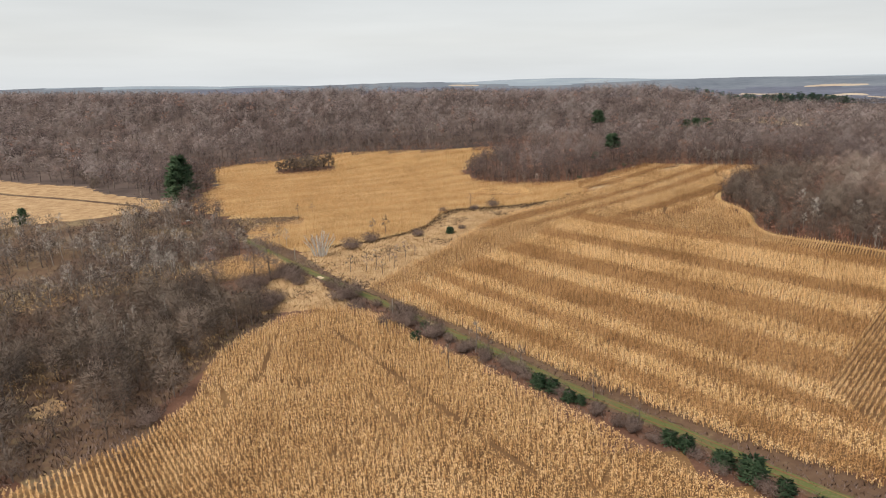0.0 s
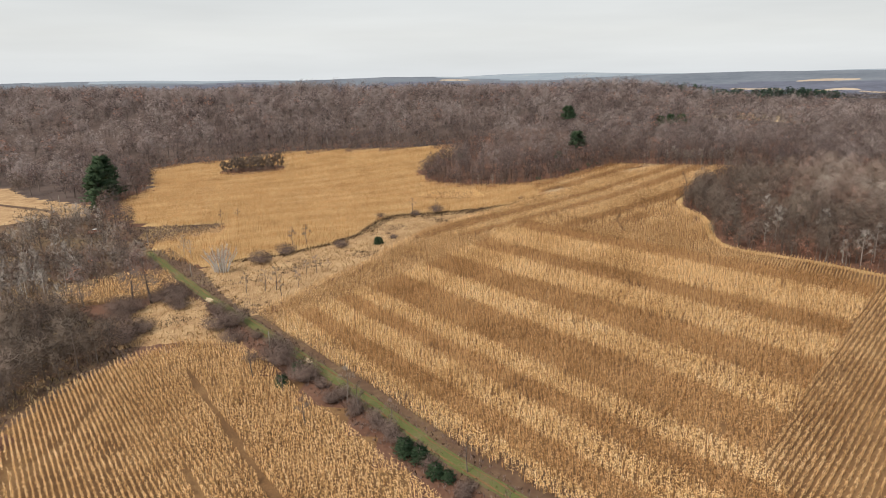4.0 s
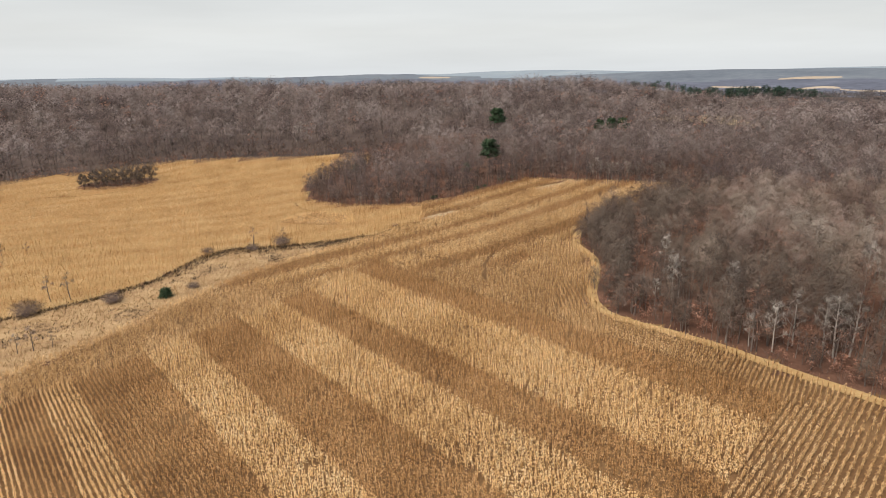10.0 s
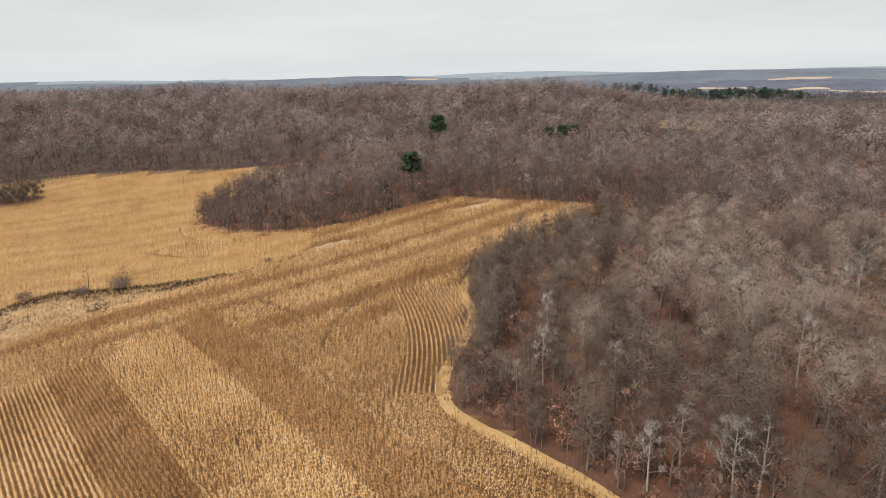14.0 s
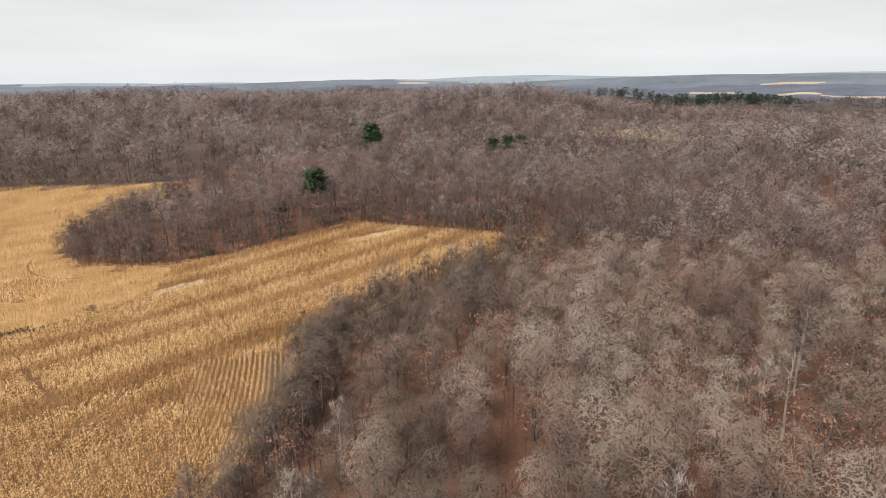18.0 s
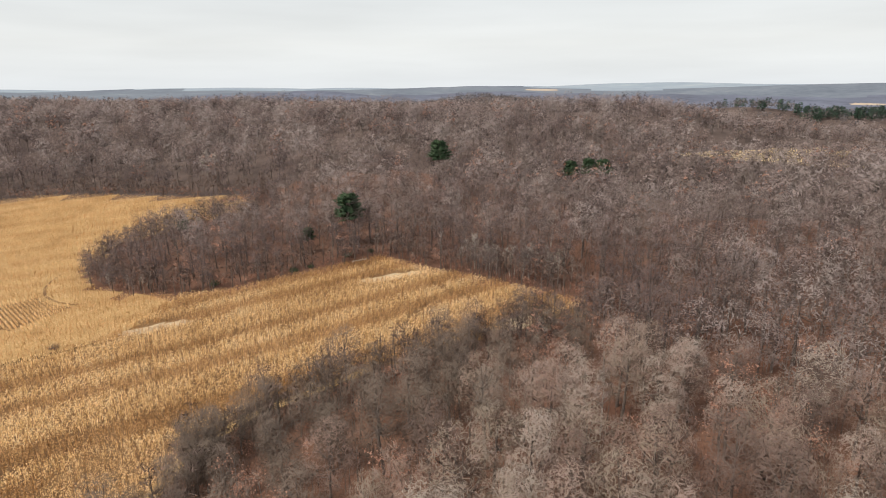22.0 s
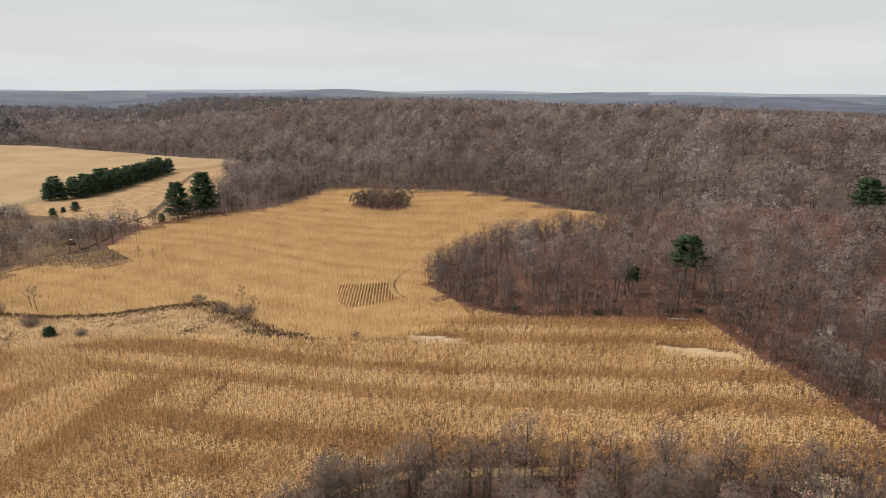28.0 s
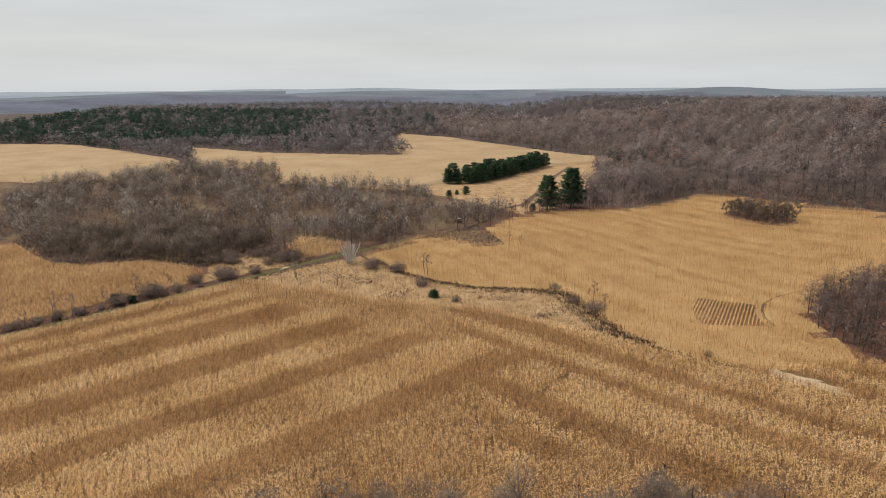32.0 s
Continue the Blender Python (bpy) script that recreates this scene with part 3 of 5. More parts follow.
def build_ground():
    n = 100
    a, b = np.meshgrid(np.linspace(-1, 1, 2 * n + 1), np.linspace(-1, 1, 2 * n + 1), indexing="ij")
    square, radius = np.maximum(abs(a), abs(b)), np.hypot(a, b)
    k = 4.35
    run = 525.0 / k * np.sinh(k * square)
    safe = np.where(radius == 0, 1, radius)
    x, y = a / safe * run - 10, b / safe * run + 230
    verts = np.stack([x, y, height(x, y)], -1).reshape(-1, 3)
    m = 2 * n + 1
    i, j = np.meshgrid(np.arange(m - 1), np.arange(m - 1), indexing="ij")
    q = np.stack([i * m + j, (i + 1) * m + j, (i + 1) * m + j + 1, i * m + j + 1], -1).reshape(-1, 4)
    mid = verts[q].mean(1)
    cx, cy = mid[:, 0], mid[:, 1]
    r = np.hypot(cx, cy - 200)
    index = np.zeros(len(q), int)
    for poly in (CORN_SOUTH, CORN_NORTH, CORN_LANE, CORN_PATCH):
        index[inside(poly, cx, cy)] = 1
    index[inside(CORN_NORTH, cx, cy)] = 5
    index[inside(SWAMP_AREA, cx, cy)] = 2
    index[inside(CORN_WEST, cx, cy) | inside(CORN_FAR_WEST, cx, cy)] = 1
    index[(np.hypot(cx - 60, cy - 180) > 255 + 25 * np.sin(cx / 40)) & (index == 0)] = 3
    index[r > 1150] = 3
    # bands outward, each next hill colour carrying more painted haze
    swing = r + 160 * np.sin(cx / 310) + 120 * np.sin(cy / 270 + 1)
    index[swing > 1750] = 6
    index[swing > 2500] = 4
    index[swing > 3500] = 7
    me = mesh_of("ground", verts, q, [LITTER, SOIL, SWAMP, FAR_WOODS, HAZE_BLUE_HILLS, STUBBLE, HAZE_GREY_HILLS, HAZE_PALE_HILLS], index, smooth=True)
    tagged(new("ground", me), "rolling farmland with brown leaf litter and bare soil", "ground", kind="structure")


build_ground()


def drape(name, poly, step, lift, mat, label, category, rough=0.0, taper=True, top=0.0):
    """A sheet over the land within an outline; top: raised like a standing crop, with a skirt."""
    xs = np.arange(min(p[0] for p in poly) - step, max(p[0] for p in poly) + 2 * step, step)
    ys = np.arange(min(p[1] for p in poly) - step, max(p[1] for p in poly) + 2 * step, step)
    X, Y = np.meshgrid(xs, ys, indexing="ij")
    jx, jy = X + rng.uniform(-0.3, 0.3, X.shape) * step, Y + rng.uniform(-0.3, 0.3, X.shape) * step
    ok = inside(poly, jx, jy)
    z = height(jx, jy) + lift + rng.uniform(0, 1, X.shape) * rough + top * ok
    if taper:
        z = np.where(ok, z, height(jx, jy) - 0.15)
    m = len(ys)
    i, j = np.meshgrid(np.arange(len(xs) - 1), np.arange(m - 1), indexing="ij")
    touch = ok[:-1, :-1] | ok[1:, :-1] | ok[:-1, 1:] | ok[1:, 1:]
    q = np.stack([i * m + j, (i + 1) * m + j, (i + 1) * m + j + 1, i * m + j + 1], -1)[touch]
    used, inv = np.unique(q.ravel(), return_inverse=True)
    verts = np.stack([jx, jy, z], -1).reshape(-1, 3)[used]
    me = mesh_of(name, verts, inv.reshape(-1, 4), [mat], smooth=True)
    return tagged(new(name, me), label, category, kind="structure")


def circle_of(e, count=18):
    cx, cy, ra, rb, turn = e
    c, s = math.cos(radians(turn)), math.sin(radians(turn))
    return [(cx + ra * math.cos(t) * c - rb * math.sin(t) * s, cy + ra * math.cos(t) * s + rb * math.sin(t) * c) for t in np.linspace(0, 2 * math.pi, count, endpoint=False)]


drape("meadow", GULLY, 1.5, 0.08, MEADOW, "dry tan grass filling the shallow gully between cornfields", "meadow", 0.25)
drape("meadow", LANE_MEADOW, 1.5, 0.08, MEADOW, "small dry grass clearing beside the lane", "meadow", 0.25)
drape("meadow", WEST_MEADOW, 4, 0.1, MEADOW, "open slope of dry tan grass below the pine grove", "meadow", 0.2)
drape("corn_ground", NOTCH, 2, 0.08, SWAMP, "brown weedy hollow cut into the cornfield", "ground", 0.2)
for e in SANDS:
    drape("sand_patch", [(e[0] + (px - e[0]) * (1 + 0.28 * math.sin(5 * k + e[0])), e[1] + (py - e[1]) * (1 + 0.28 * math.sin(3.3 * k + e[1]))) for k, (px, py) in enumerate(circle_of(e))], 0.9, 0.10, SAND, "pale bare sandy patch in the corn", "bare soil", 0.05)

for e in ((-83, 141, 2.2, 0.9, -50), (-47, 102, 1.6, 0.7, -50)):
    drape("sand_patch", circle_of(e), 0.5, 0.2, SAND, "pale sandy spot on the grassy lane", "bare soil", 0.05)


def ribbon(name, line, widths, lift, mat, label, category):
    """A strip along a run of points, draped over the land."""
    pts = []
    for (ax, ay), (bx, by) in zip(line, line[1:]):
        cnt = max(2, int(math.hypot(bx - ax, by - ay) / 2.0))
        pts += [(ax + (bx - ax) * k / cnt, ay + (by - ay) * k / cnt) for k in range(cnt)]
    pts = np.array(pts + [line[-1]], float)
    for _ in range(6):
        pts[1:-1] = (pts[:-2] + 2 * pts[1:-1] + pts[2:]) / 4
    d = np.gradient(pts, axis=0)
    nrm = np.stack([-d[:, 1], d[:, 0]], -1) / np.linalg.norm(d, axis=1)[:, None]
    cols = []
    for w in widths:
        p = pts + nrm * (w + rng.uniform(-0.15, 0.15, len(pts)))[:, None]
        cols.append(np.column_stack([p, height(p[:, 0], p[:, 1]) + lift]))
    verts = np.stack(cols, 1).reshape(-1, 3)
    k = len(widths)
    i, j = np.meshgrid(np.arange(len(pts) - 1), np.arange(k - 1), indexing="ij")
    q = np.stack([i * k + j, (i + 1) * k + j, (i + 1) * k + j + 1, i * k + j + 1], -1).reshape(-1, 4)
    return tagged(new(name, mesh_of(name, verts, q, [mat], smooth=True)), label, category, kind="structure")


ribbon("field_margin", CORN_SOUTH[12:24], (-1.2, -0.4, 0.4, 1.2), 0.14, STUBBLE, "narrow margin of dry tan grass between corn and wood", "verge")
ribbon("lane_verge", LANE, (-7.5, -4, 0, 2.6), 0.06, SWAMP, "weedy brown verge along the field lane", "verge")
ribbon("farm_track", TRACK_WEST, (-1.6, 0, 1.6), 0.3, SWAMP, "brown rutted track along the wood", "track")
ribbon("farm_track", TRACK_GROVE, (-1.5, 0, 1.5), 2.1, SWAMP, "dark track at the edge of the far cornfield", "track")
ribbon("lane", LANE, (-1.35, -0.5, 0.5, 1.35), 0.11, LANE_GRASS, "green grassy farm lane between the cornfields", "lane")

for side in (-0.75, 0.75):
    ribbon("wheel_rut", LANE, (side - 0.12, side + 0.12), 0.17, SOIL, "brown worn wheel rut along the grassy lane", "track")

# ---------------------------------------------------------------- corn


def corn_clump(seed, leaves, size):
    """A short run of dry corn along a row (x): upright stalks and drooping leaves, rounded across the row."""
    rnd = random.Random(seed)
    s = Soup()
    for n in range(leaves):
        x = rnd.uniform(-0.36, 0.36)
        if n % 12 == 0:
            lean = Vector((rnd.uniform(-0.2, 0.2), rnd.uniform(-0.1, 0.1), 0))
            p = Vector((x, rnd.uniform(-0.04, 0.04), 0.3))
            s.blade(p, p + lean + Vector((0, 0, rnd.uniform(1.5, 1.95))), 0.09 * size, rnd.uniform(0, 3.1), None, Vector((rnd.uniform(-1, 1), rnd.uniform(-1, 1), 0.5)))
        else:
            p = Vector((x, rnd.uniform(-0.04, 0.04), rnd.uniform(0.7, 1.95)))
            ang = rnd.choice((1.57, -1.57)) + rnd.uniform(-1.3, 1.3)
            out = rnd.uniform(0.15, 0.36) * size
            way = Vector((math.cos(ang), math.sin(ang), 0))
            s.blade(p, p + way * out + Vector((rnd.uniform(-0.15, 0.15), 0, rnd.uniform(-0.3, 0.1))), 0.17 * size, rnd.uniform(0, 3.1), None, way * 0.3 + Vector((rnd.uniform(-0.3, 0.3), rnd.uniform(-0.3, 0.3), 1.0)))
    return (*s.arrays(), s.facing())


CLUMPS = [corn_clump(40 + k, 15, 1.0) for k in range(6)]
CLUMPS_WIDE = [corn_clump(60 + k, 8, 1.2) for k in range(6)]


def lay_corn(name, mask, bounds, bearing, row, step, protos, mat, label, tall=1.0, weave=0.0):
    """Rows of dry corn at a bearing (degrees from +x) wherever mask holds."""
    c, s = math.cos(radians(bearing)), math.sin(radians(bearing))
    x0, y0, x1, y1 = bounds
    corners = [(x * c + y * s, -x * s + y * c) for x in (x0, x1) for y in (y0, y1)]
    u = np.arange(min(p[0] for p in corners), max(p[0] for p in corners), step)
    v = np.arange(math.floor(min(p[1] for p in corners) / row) * row, max(p[1] for p in corners), row)
    U, W = np.meshgrid(u, v, indexing="ij")
    U, W = U.ravel() + rng.uniform(-0.4, 0.4, U.size) * step, W.ravel() + rng.normal(0, 0.05, U.size)
    W = W + weave * np.sin(U / 17.0)
    X, Y = U * c - W * s, U * s + W * c
    ok = mask(X, Y)
    # thin spots
    ok &= (np.sin(X * 0.31 + 2 * np.sin(Y * 0.11)) + np.sin(Y * 0.27 - 1.3 * np.sin(X * 0.07)) + rng.normal(0, 0.5, X.size)) > -2.2
    X, Y = X[ok], Y[ok]
    n = len(X)
    if not n:
        return None
    kinds = rng.integers(0, len(protos), n)
    flip = np.where(rng.random(n) < 0.5, 1.0, -1.0)
    tilt = radians(bearing) + rng.normal(0, 0.12, n)
    size = rng.uniform(0.85, 1.12, n) * tall
    Z = height(X, Y)
    V, F, T, N, base = [], [], [], [], 0
    for k, (pv, pf, pn) in enumerate(protos):
        sel = np.nonzero(kinds == k)[0]
        if not len(sel):
            continue
        cc, ss = np.cos(tilt[sel])[:, None], np.sin(tilt[sel])[:, None]
        px, py = pv[None, :, 0] * flip[sel][:, None] * step / 0.7, pv[None, :, 1] * flip[sel][:, None]
        x = px * cc - py * ss + X[sel][:, None]
        y = px * ss + py * cc + Y[sel][:, None]
        z = pv[None, :, 2] * size[sel][:, None] + Z[sel][:, None]
        V.append(np.stack([x, y, z], -1).reshape(-1, 3))
        F.append((pf[None] + (base + np.arange(len(sel)) * len(pv))[:, None, None]).reshape(-1, 3))
        T.append(np.repeat(rng.uniform(-0.5, 0.5, len(sel)), len(pv)))
        nx, ny = pn[None, :, 0] * flip[sel][:, None], pn[None, :, 1] * flip[sel][:, None]
        N.append(np.stack([nx * cc - ny * ss, nx * ss + ny * cc, np.broadcast_to(pn[None, :, 2], x.shape)], -1).reshape(-1, 3))
        base += len(sel) * len(pv)
    me = mesh_of(name, np.concatenate(V), np.concatenate(F), [mat], None, np.concatenate(T), True, np.concatenate(N))
    return tagged(new(name, me), label, "corn", "standing corn", "stuff")


def strip_of(x, y):
    return 0.777 * x + 0.629 * y


# strips of two corn kinds across the south field: start, end across the slope, pale or brown
STRIPS = [(20, 37, 1), (37, 43, 0), (43, 50, 1), (50, 56, 0), (56, 62, 1), (62, 76, 0), (76, 86, 1), (86, 99, 0), (99, 111, 1), (111, 121, 0), (121, 138, 1), (138, 148, 0)]


def in_sand(x, y):
    hit = np.zeros(np.shape(x), bool)
    for e in SANDS:
        hit |= in_ellipse(e, x, y, -0.5)
    return hit


def across_rows(x, y):
    """The cross-sown block at the south-east corner."""
    return (0.72 * x - 0.69 * y > -20) & (y < 122) & (x > 30)


def patch_rows(x, y):
    """The widely sown block in the bay of the wood."""
    return (x > 62 + 3 * np.sin((y - 170) / 12.0)) & (y > 168) & (y < 221) & (x < 82)


def in_headland(x, y):
    """The rim sown along the gully and the wood."""
    return (-0.777 * (x + 45) + 0.629 * (y - 140) > 0) | (strip_of(x, y) > 148) | (off_line(CORN_SOUTH[12:22], x, y) < 11)


TRACKS = [[(24, 224), (41, 207)], [(47, 190), (48, 204), (52, 214)], [(-71, 96), (-58, 78), (-38, 50), (-28, 36)], [(-84, 88), (-82, 74), (-84, 64)],
          [(104, 287), (101, 278)], [(-141, 357), (-150, 352)], [(-162, 344), (-150, 343), (-128, 353), (-117, 366)], [(-88, 66), (-85, 60)], [(-80, 95), (-72, 101), (-65, 104)], [(101, 300), (113, 288)], [(-58, 63), (-50, 51)]]


def on_track(x, y):
    hit = np.zeros(np.shape(x), bool)
    for line in TRACKS:
        hit |= off_line(line, x, y) < 0.6
    return hit


def open_ground(x, y):
    return in_sand(x, y) | on_track(x, y) | (off_line(LANE, x, y) < 3.2) | (off_line(CORN_SOUTH[12:24], x, y) < 1.2)


SOUTH_BOX = (-70, -60, 152, 330)
for lo, hi, pale in STRIPS:
    lay_corn("corn_strip", lambda x, y: inside(CORN_SOUTH, x, y) & (strip_of(x, y) >= lo) & (strip_of(x, y) < hi) & ~in_headland(x, y) & ~across_rows(x, y) & ~open_ground(x, y) & ~patch_rows(x, y),
             SOUTH_BOX, -51, 0.76, 0.7, CLUMPS, CORN_LIGHT if pale else CORN_DARK, "strip of pale straw-coloured standing corn" if pale else "strip of browner standing corn", 1.0 if pale else 0.94)
lay_corn("corn_headland", lambda x, y: inside(CORN_SOUTH, x, y) & in_headland(x, y) & (y < 200) & ~across_rows(x, y) & ~open_ground(x, y) & ~patch_rows(x, y),
         SOUTH_BOX, 53, 0.8, 0.85, CLUMPS, CORN_MID, "rim of dry standing corn along gully and wood")
def arm_band(x, y):
    return np.sin((-0.616 * x + 0.788 * y + 2.5 * np.sin((x + y) / 40)) / 2.6 + 0.9 * np.sin((-0.616 * x + 0.788 * y) / 5.3)) + 0.35 * np.sin(x / 13 - y / 17) > -0.1


for pale in (True, False):
    lay_corn("corn_arm", lambda x, y: inside(CORN_SOUTH, x, y) & in_headland(x, y) & (y >= 200) & ~across_rows(x, y) & ~open_ground(x, y) & ~patch_rows(x, y) & (arm_band(x, y) == pale),
             SOUTH_BOX, 38, 0.85, 0.9, CLUMPS, CORN_LIGHT if pale else CORN_DARK, "golden dry corn running up to the wood", 1.0, 1.2)
lay_corn("corn_cross_rows", lambda x, y: inside(CORN_SOUTH, x, y) & across_rows(x, y) & ~open_ground(x, y) & (y > 44) & (x < 116),
         SOUTH_BOX, 45, 0.95, 0.8, CLUMPS, CORN_MID, "cross-sown rows of thin dry corn")
lay_corn("corn_bay_rows", lambda x, y: inside(CORN_SOUTH, x, y) & patch_rows(x, y) & ~across_rows(x, y),
         SOUTH_BOX, -86, 0.98, 0.8, CLUMPS, CORN_MID, "thin curving rows of corn in the bay of the wood", 0.95, 2.4)
lay_corn("corn_lane_field", lambda x, y: inside(CORN_LANE, x, y) & ~open_ground(x, y) & (off_line(LANE, x, y) > 7.5),
         (-140, 28, 20, 115), -52, 0.8, 0.88, CLUMPS, CORN_MID, "dry standing corn beside the lane")
lay_corn("corn_patch", lambda x, y: inside(CORN_PATCH, x, y), (-132, 134, -90, 168), -30, 1.1, 1.0, CLUMPS_WIDE, CORN_LIGHT, "small patch of dry corn beside the lane")
SPUR_HEART, SPUR_REACH = (5, 325), 30


def round_spur(x, y):
    """Distance out from the wooded spur's rounded end, and the heading from its heart in degrees."""
    return np.hypot(x - SPUR_HEART[0], y - SPUR_HEART[1]) - SPUR_REACH, np.degrees(np.arctan2(y - SPUR_HEART[1], x - SPUR_HEART[0])) % 360


def thin_rows(x, y):
    """The block of thin separate rows that bends round the spur."""
    d, turn = round_spur(x, y)
    return (d > 8.5) & (d < 26) & (turn > 231) & (turn < 260 + 0.3 * d)


def row_gap(x, y):
    """Ground that the even sowing leaves free: the thin rows and the wheel line beside them."""
    d, turn = round_spur(x, y)
    return thin_rows(x, y) | (np.abs(d - 6.5) < 0.6) & (turn > 192) & (turn < 262)


def arc_round_spur(reach, start, end):
    return [(SPUR_HEART[0] + reach * math.cos(radians(a)), SPUR_HEART[1] + reach * math.sin(radians(a))) for a in range(start, end + 1, 5)]


ribbon("row_soil", arc_round_spur(SPUR_REACH + 17.2, 231, 264), (-8.8, -4, 0, 4, 8.8), 0.09, SOIL, "brown soil showing between thin corn rows", "bare soil")
lay_corn("corn_row_patch", thin_rows, (-45, 255, 25, 310), -35, 1.0, 0.7, CLUMPS, CORN_LIGHT, "thin separate rows of corn beside the wooded spur", 0.85)
ribbon("field_track", arc_round_spur(SPUR_REACH + 6.5, 192, 262), (-0.4, 0, 0.4), 0.1, SOIL, "wheel line curving through the corn", "track")


def north_band(x, y):
    q = -0.41 * x + 0.91 * y + 6 * np.sin(x / 47) + 3 * np.sin((x + y) / 29)
    return np.sin(q / 2.3 + 1.1 * np.sin(q / 9.0)) > -0.45


for pale in (True, False):
    lay_corn("corn_north_field", lambda x, y: inside(CORN_NORTH, x, y) & ~row_gap(x, y) & ~in_ellipse(ISLAND, x, y) & ~open_ground(x, y) & (north_band(x, y) == pale),
             (-210, 168, 32, 420), 24, 1.0, 0.92, CLUMPS_WIDE, CORN_NORTH_STRAW if pale else CORN_DARK, "wide field of golden dry standing corn", 1.0, 2.0)
drape("corn_west_field", CORN_WEST, 3.2, 0.1, WEST_CORN, "distant field of dry standing corn", "corn", 0.5, True, 1.9)
drape("corn_west_field", CORN_FAR_WEST, 6, 0.1, WEST_CORN, "distant field of dry standing corn", "corn", 0.5, True, 1.9)
drape("far_field", WOOD_FIELD, 5, 0.3, PALE_FIELD, "tan field in a clearing of the woods", "field", 0.2)

for line in TRACKS:
    ribbon("field_track", line, (-0.4, 0, 0.4), 0.09, SOIL, "narrow dark gap trodden through the corn", "track")

# ---------------------------------------------------------------- woods


def is_wood(x, y):
    free = np.ones(np.shape(x), bool)
    for poly in (CORN_SOUTH, CORN_NORTH, CORN_LANE, CORN_PATCH, GULLY, NOTCH, LANE_MEADOW, SWAMP_AREA, WEST_MEADOW, CORN_WEST, CORN_FAR_WEST, WOOD_FIELD):
        free &= ~inside(poly, x, y)
    free &= off_line(LANE, x, y) > 8
    free &= ~inside([(px - 4, py - 16) for px, py in WOOD_FIELD], x, y)
    free &= ~((x < 60) & (x > -160) & (y < 110))
    return free


def jitter_grid(x0, y0, x1, y1, step):
    X, Y = np.meshgrid(np.arange(x0, x1, step), np.arange(y0, y1, step), indexing="ij")
    return (X + rng.uniform(-0.42, 0.42, X.shape) * step).ravel(), (Y + rng.uniform(-0.42, 0.42, X.shape) * step).ravel()


NEAR = [grow_head(100 + k, 13.6 + 0.55 * k, 3.7 + 0.35 * (k % 3), 0.16, 16, 140, 0.85, 0.09, True, 6) for k in range(6)]
MID = [grow_head(200 + k, 13.6 + 0.8 * k, 4.2 + 0.25 * k, 0.1, 12, 52, 0.95, 0.2) for k in range(6)]
FAR = [grow_head(300 + k, 13.6 + 0.7 * k, 4.9 + 0.3 * k, 0.12, 9, 20, 1.4, 0.55, False, 3) for k in range(6)]

X, Y = jitter_grid(-720, 90, 640, 800, 6.3)
keep = is_wood(X, Y) & (np.hypot(X - 60, Y - 150) < 1000)
view = (Y > 0.85 * (np.abs(X - 60) - 120)) | ((X < 0) & (Y > 200))
keep &= view & ~in_ellipse(ISLAND, X, Y, 3)
X, Y = X[keep], Y[keep]
edge = off_line([(88, 152), (138, 172), (165, 205), (128, 226), (98, 196)], X, Y)
order = np.argsort(edge)
near = order[:290]
rest = order[290:]
reach = np.hypot(X[rest] - 60, Y[rest] - 180)
mid = rest[(reach < 228) & (rng.random(len(rest)) < 0.82)]
far = rest[reach >= 228]
# thin the far stand with distance
far = far[rng.random(len(far)) < np.where(np.hypot(X[far] - 60, Y[far] - 180) < 400, 0.44, 0.30)]


def edge_size(x, y):
    """Trees stand lower along the fields."""
    rim = np.minimum(off_line(CORN_SOUTH + CORN_SOUTH[:1], x, y), off_line(CORN_NORTH + CORN_NORTH[:1], x, y))
    return 0.66 + 0.34 * ease(2, 24, rim)



def edge_tone(x, y):
    """Tint factor: low along the fields, rising to full 38 m in."""
    rim = np.minimum(off_line(CORN_SOUTH + CORN_SOUTH[:1], x, y), off_line(CORN_NORTH + CORN_NORTH[:1], x, y))
    return 0.15 + 0.85 * ease(8, 38, rim)


def build_tree(wood, crown, extra=None, bark=BARK, twig=TWIGS, label="", category="tree"):
    root = new(category.replace(" ", "_"))
    part("trunk", wood.mesh("trunk", bark), root)
    part("crown", crown.mesh("crown", twig), root)
    if extra:
        part("leaves", extra.mesh("leaves", RUST_LEAF), root, "rust-brown oak leaves still hanging")
    return tagged(root, label, category, "woodland trees")


firsts = [build_tree(w, c, None, BARK, TWIGS, "leafless grey-brown hardwood tree in the wood") for w, c in NEAR]
rust = [build_tree(*grow_tree(140 + k, 12.5 + k, 3.4, 0.4, 9, 40, 1.2, 0.07), leaf_cloud(150 + k, 12.5 + k, 3.2, 16, 22, 0.28), BARK, TWIGS, "oak tree with rust-brown leaves in the wood") for k in range(2)]
pale = [build_tree(*grow_tree(160 + k, 13 + k, 2.7, 0.35, 12, 40, 1.3, 0.05, 5, 0.02), None, PALE_STAND, PALE_STAND, "pale-barked leafless aspen at the wood's edge") for k in range(2)]
edge_kind = [build_tree(*grow_head(120 + k, 13.0 + 0.8 * k, 3.9 + 0.3 * k, 0.04, 18, 125, 0.85, 0.085, True, 6), None, BARK, TWIGS_EDGE, "dark leafless hardwood tree at the wood's edge") for k in range(4)]
protos_near = firsts + rust + pale + edge_kind
used_first = set()
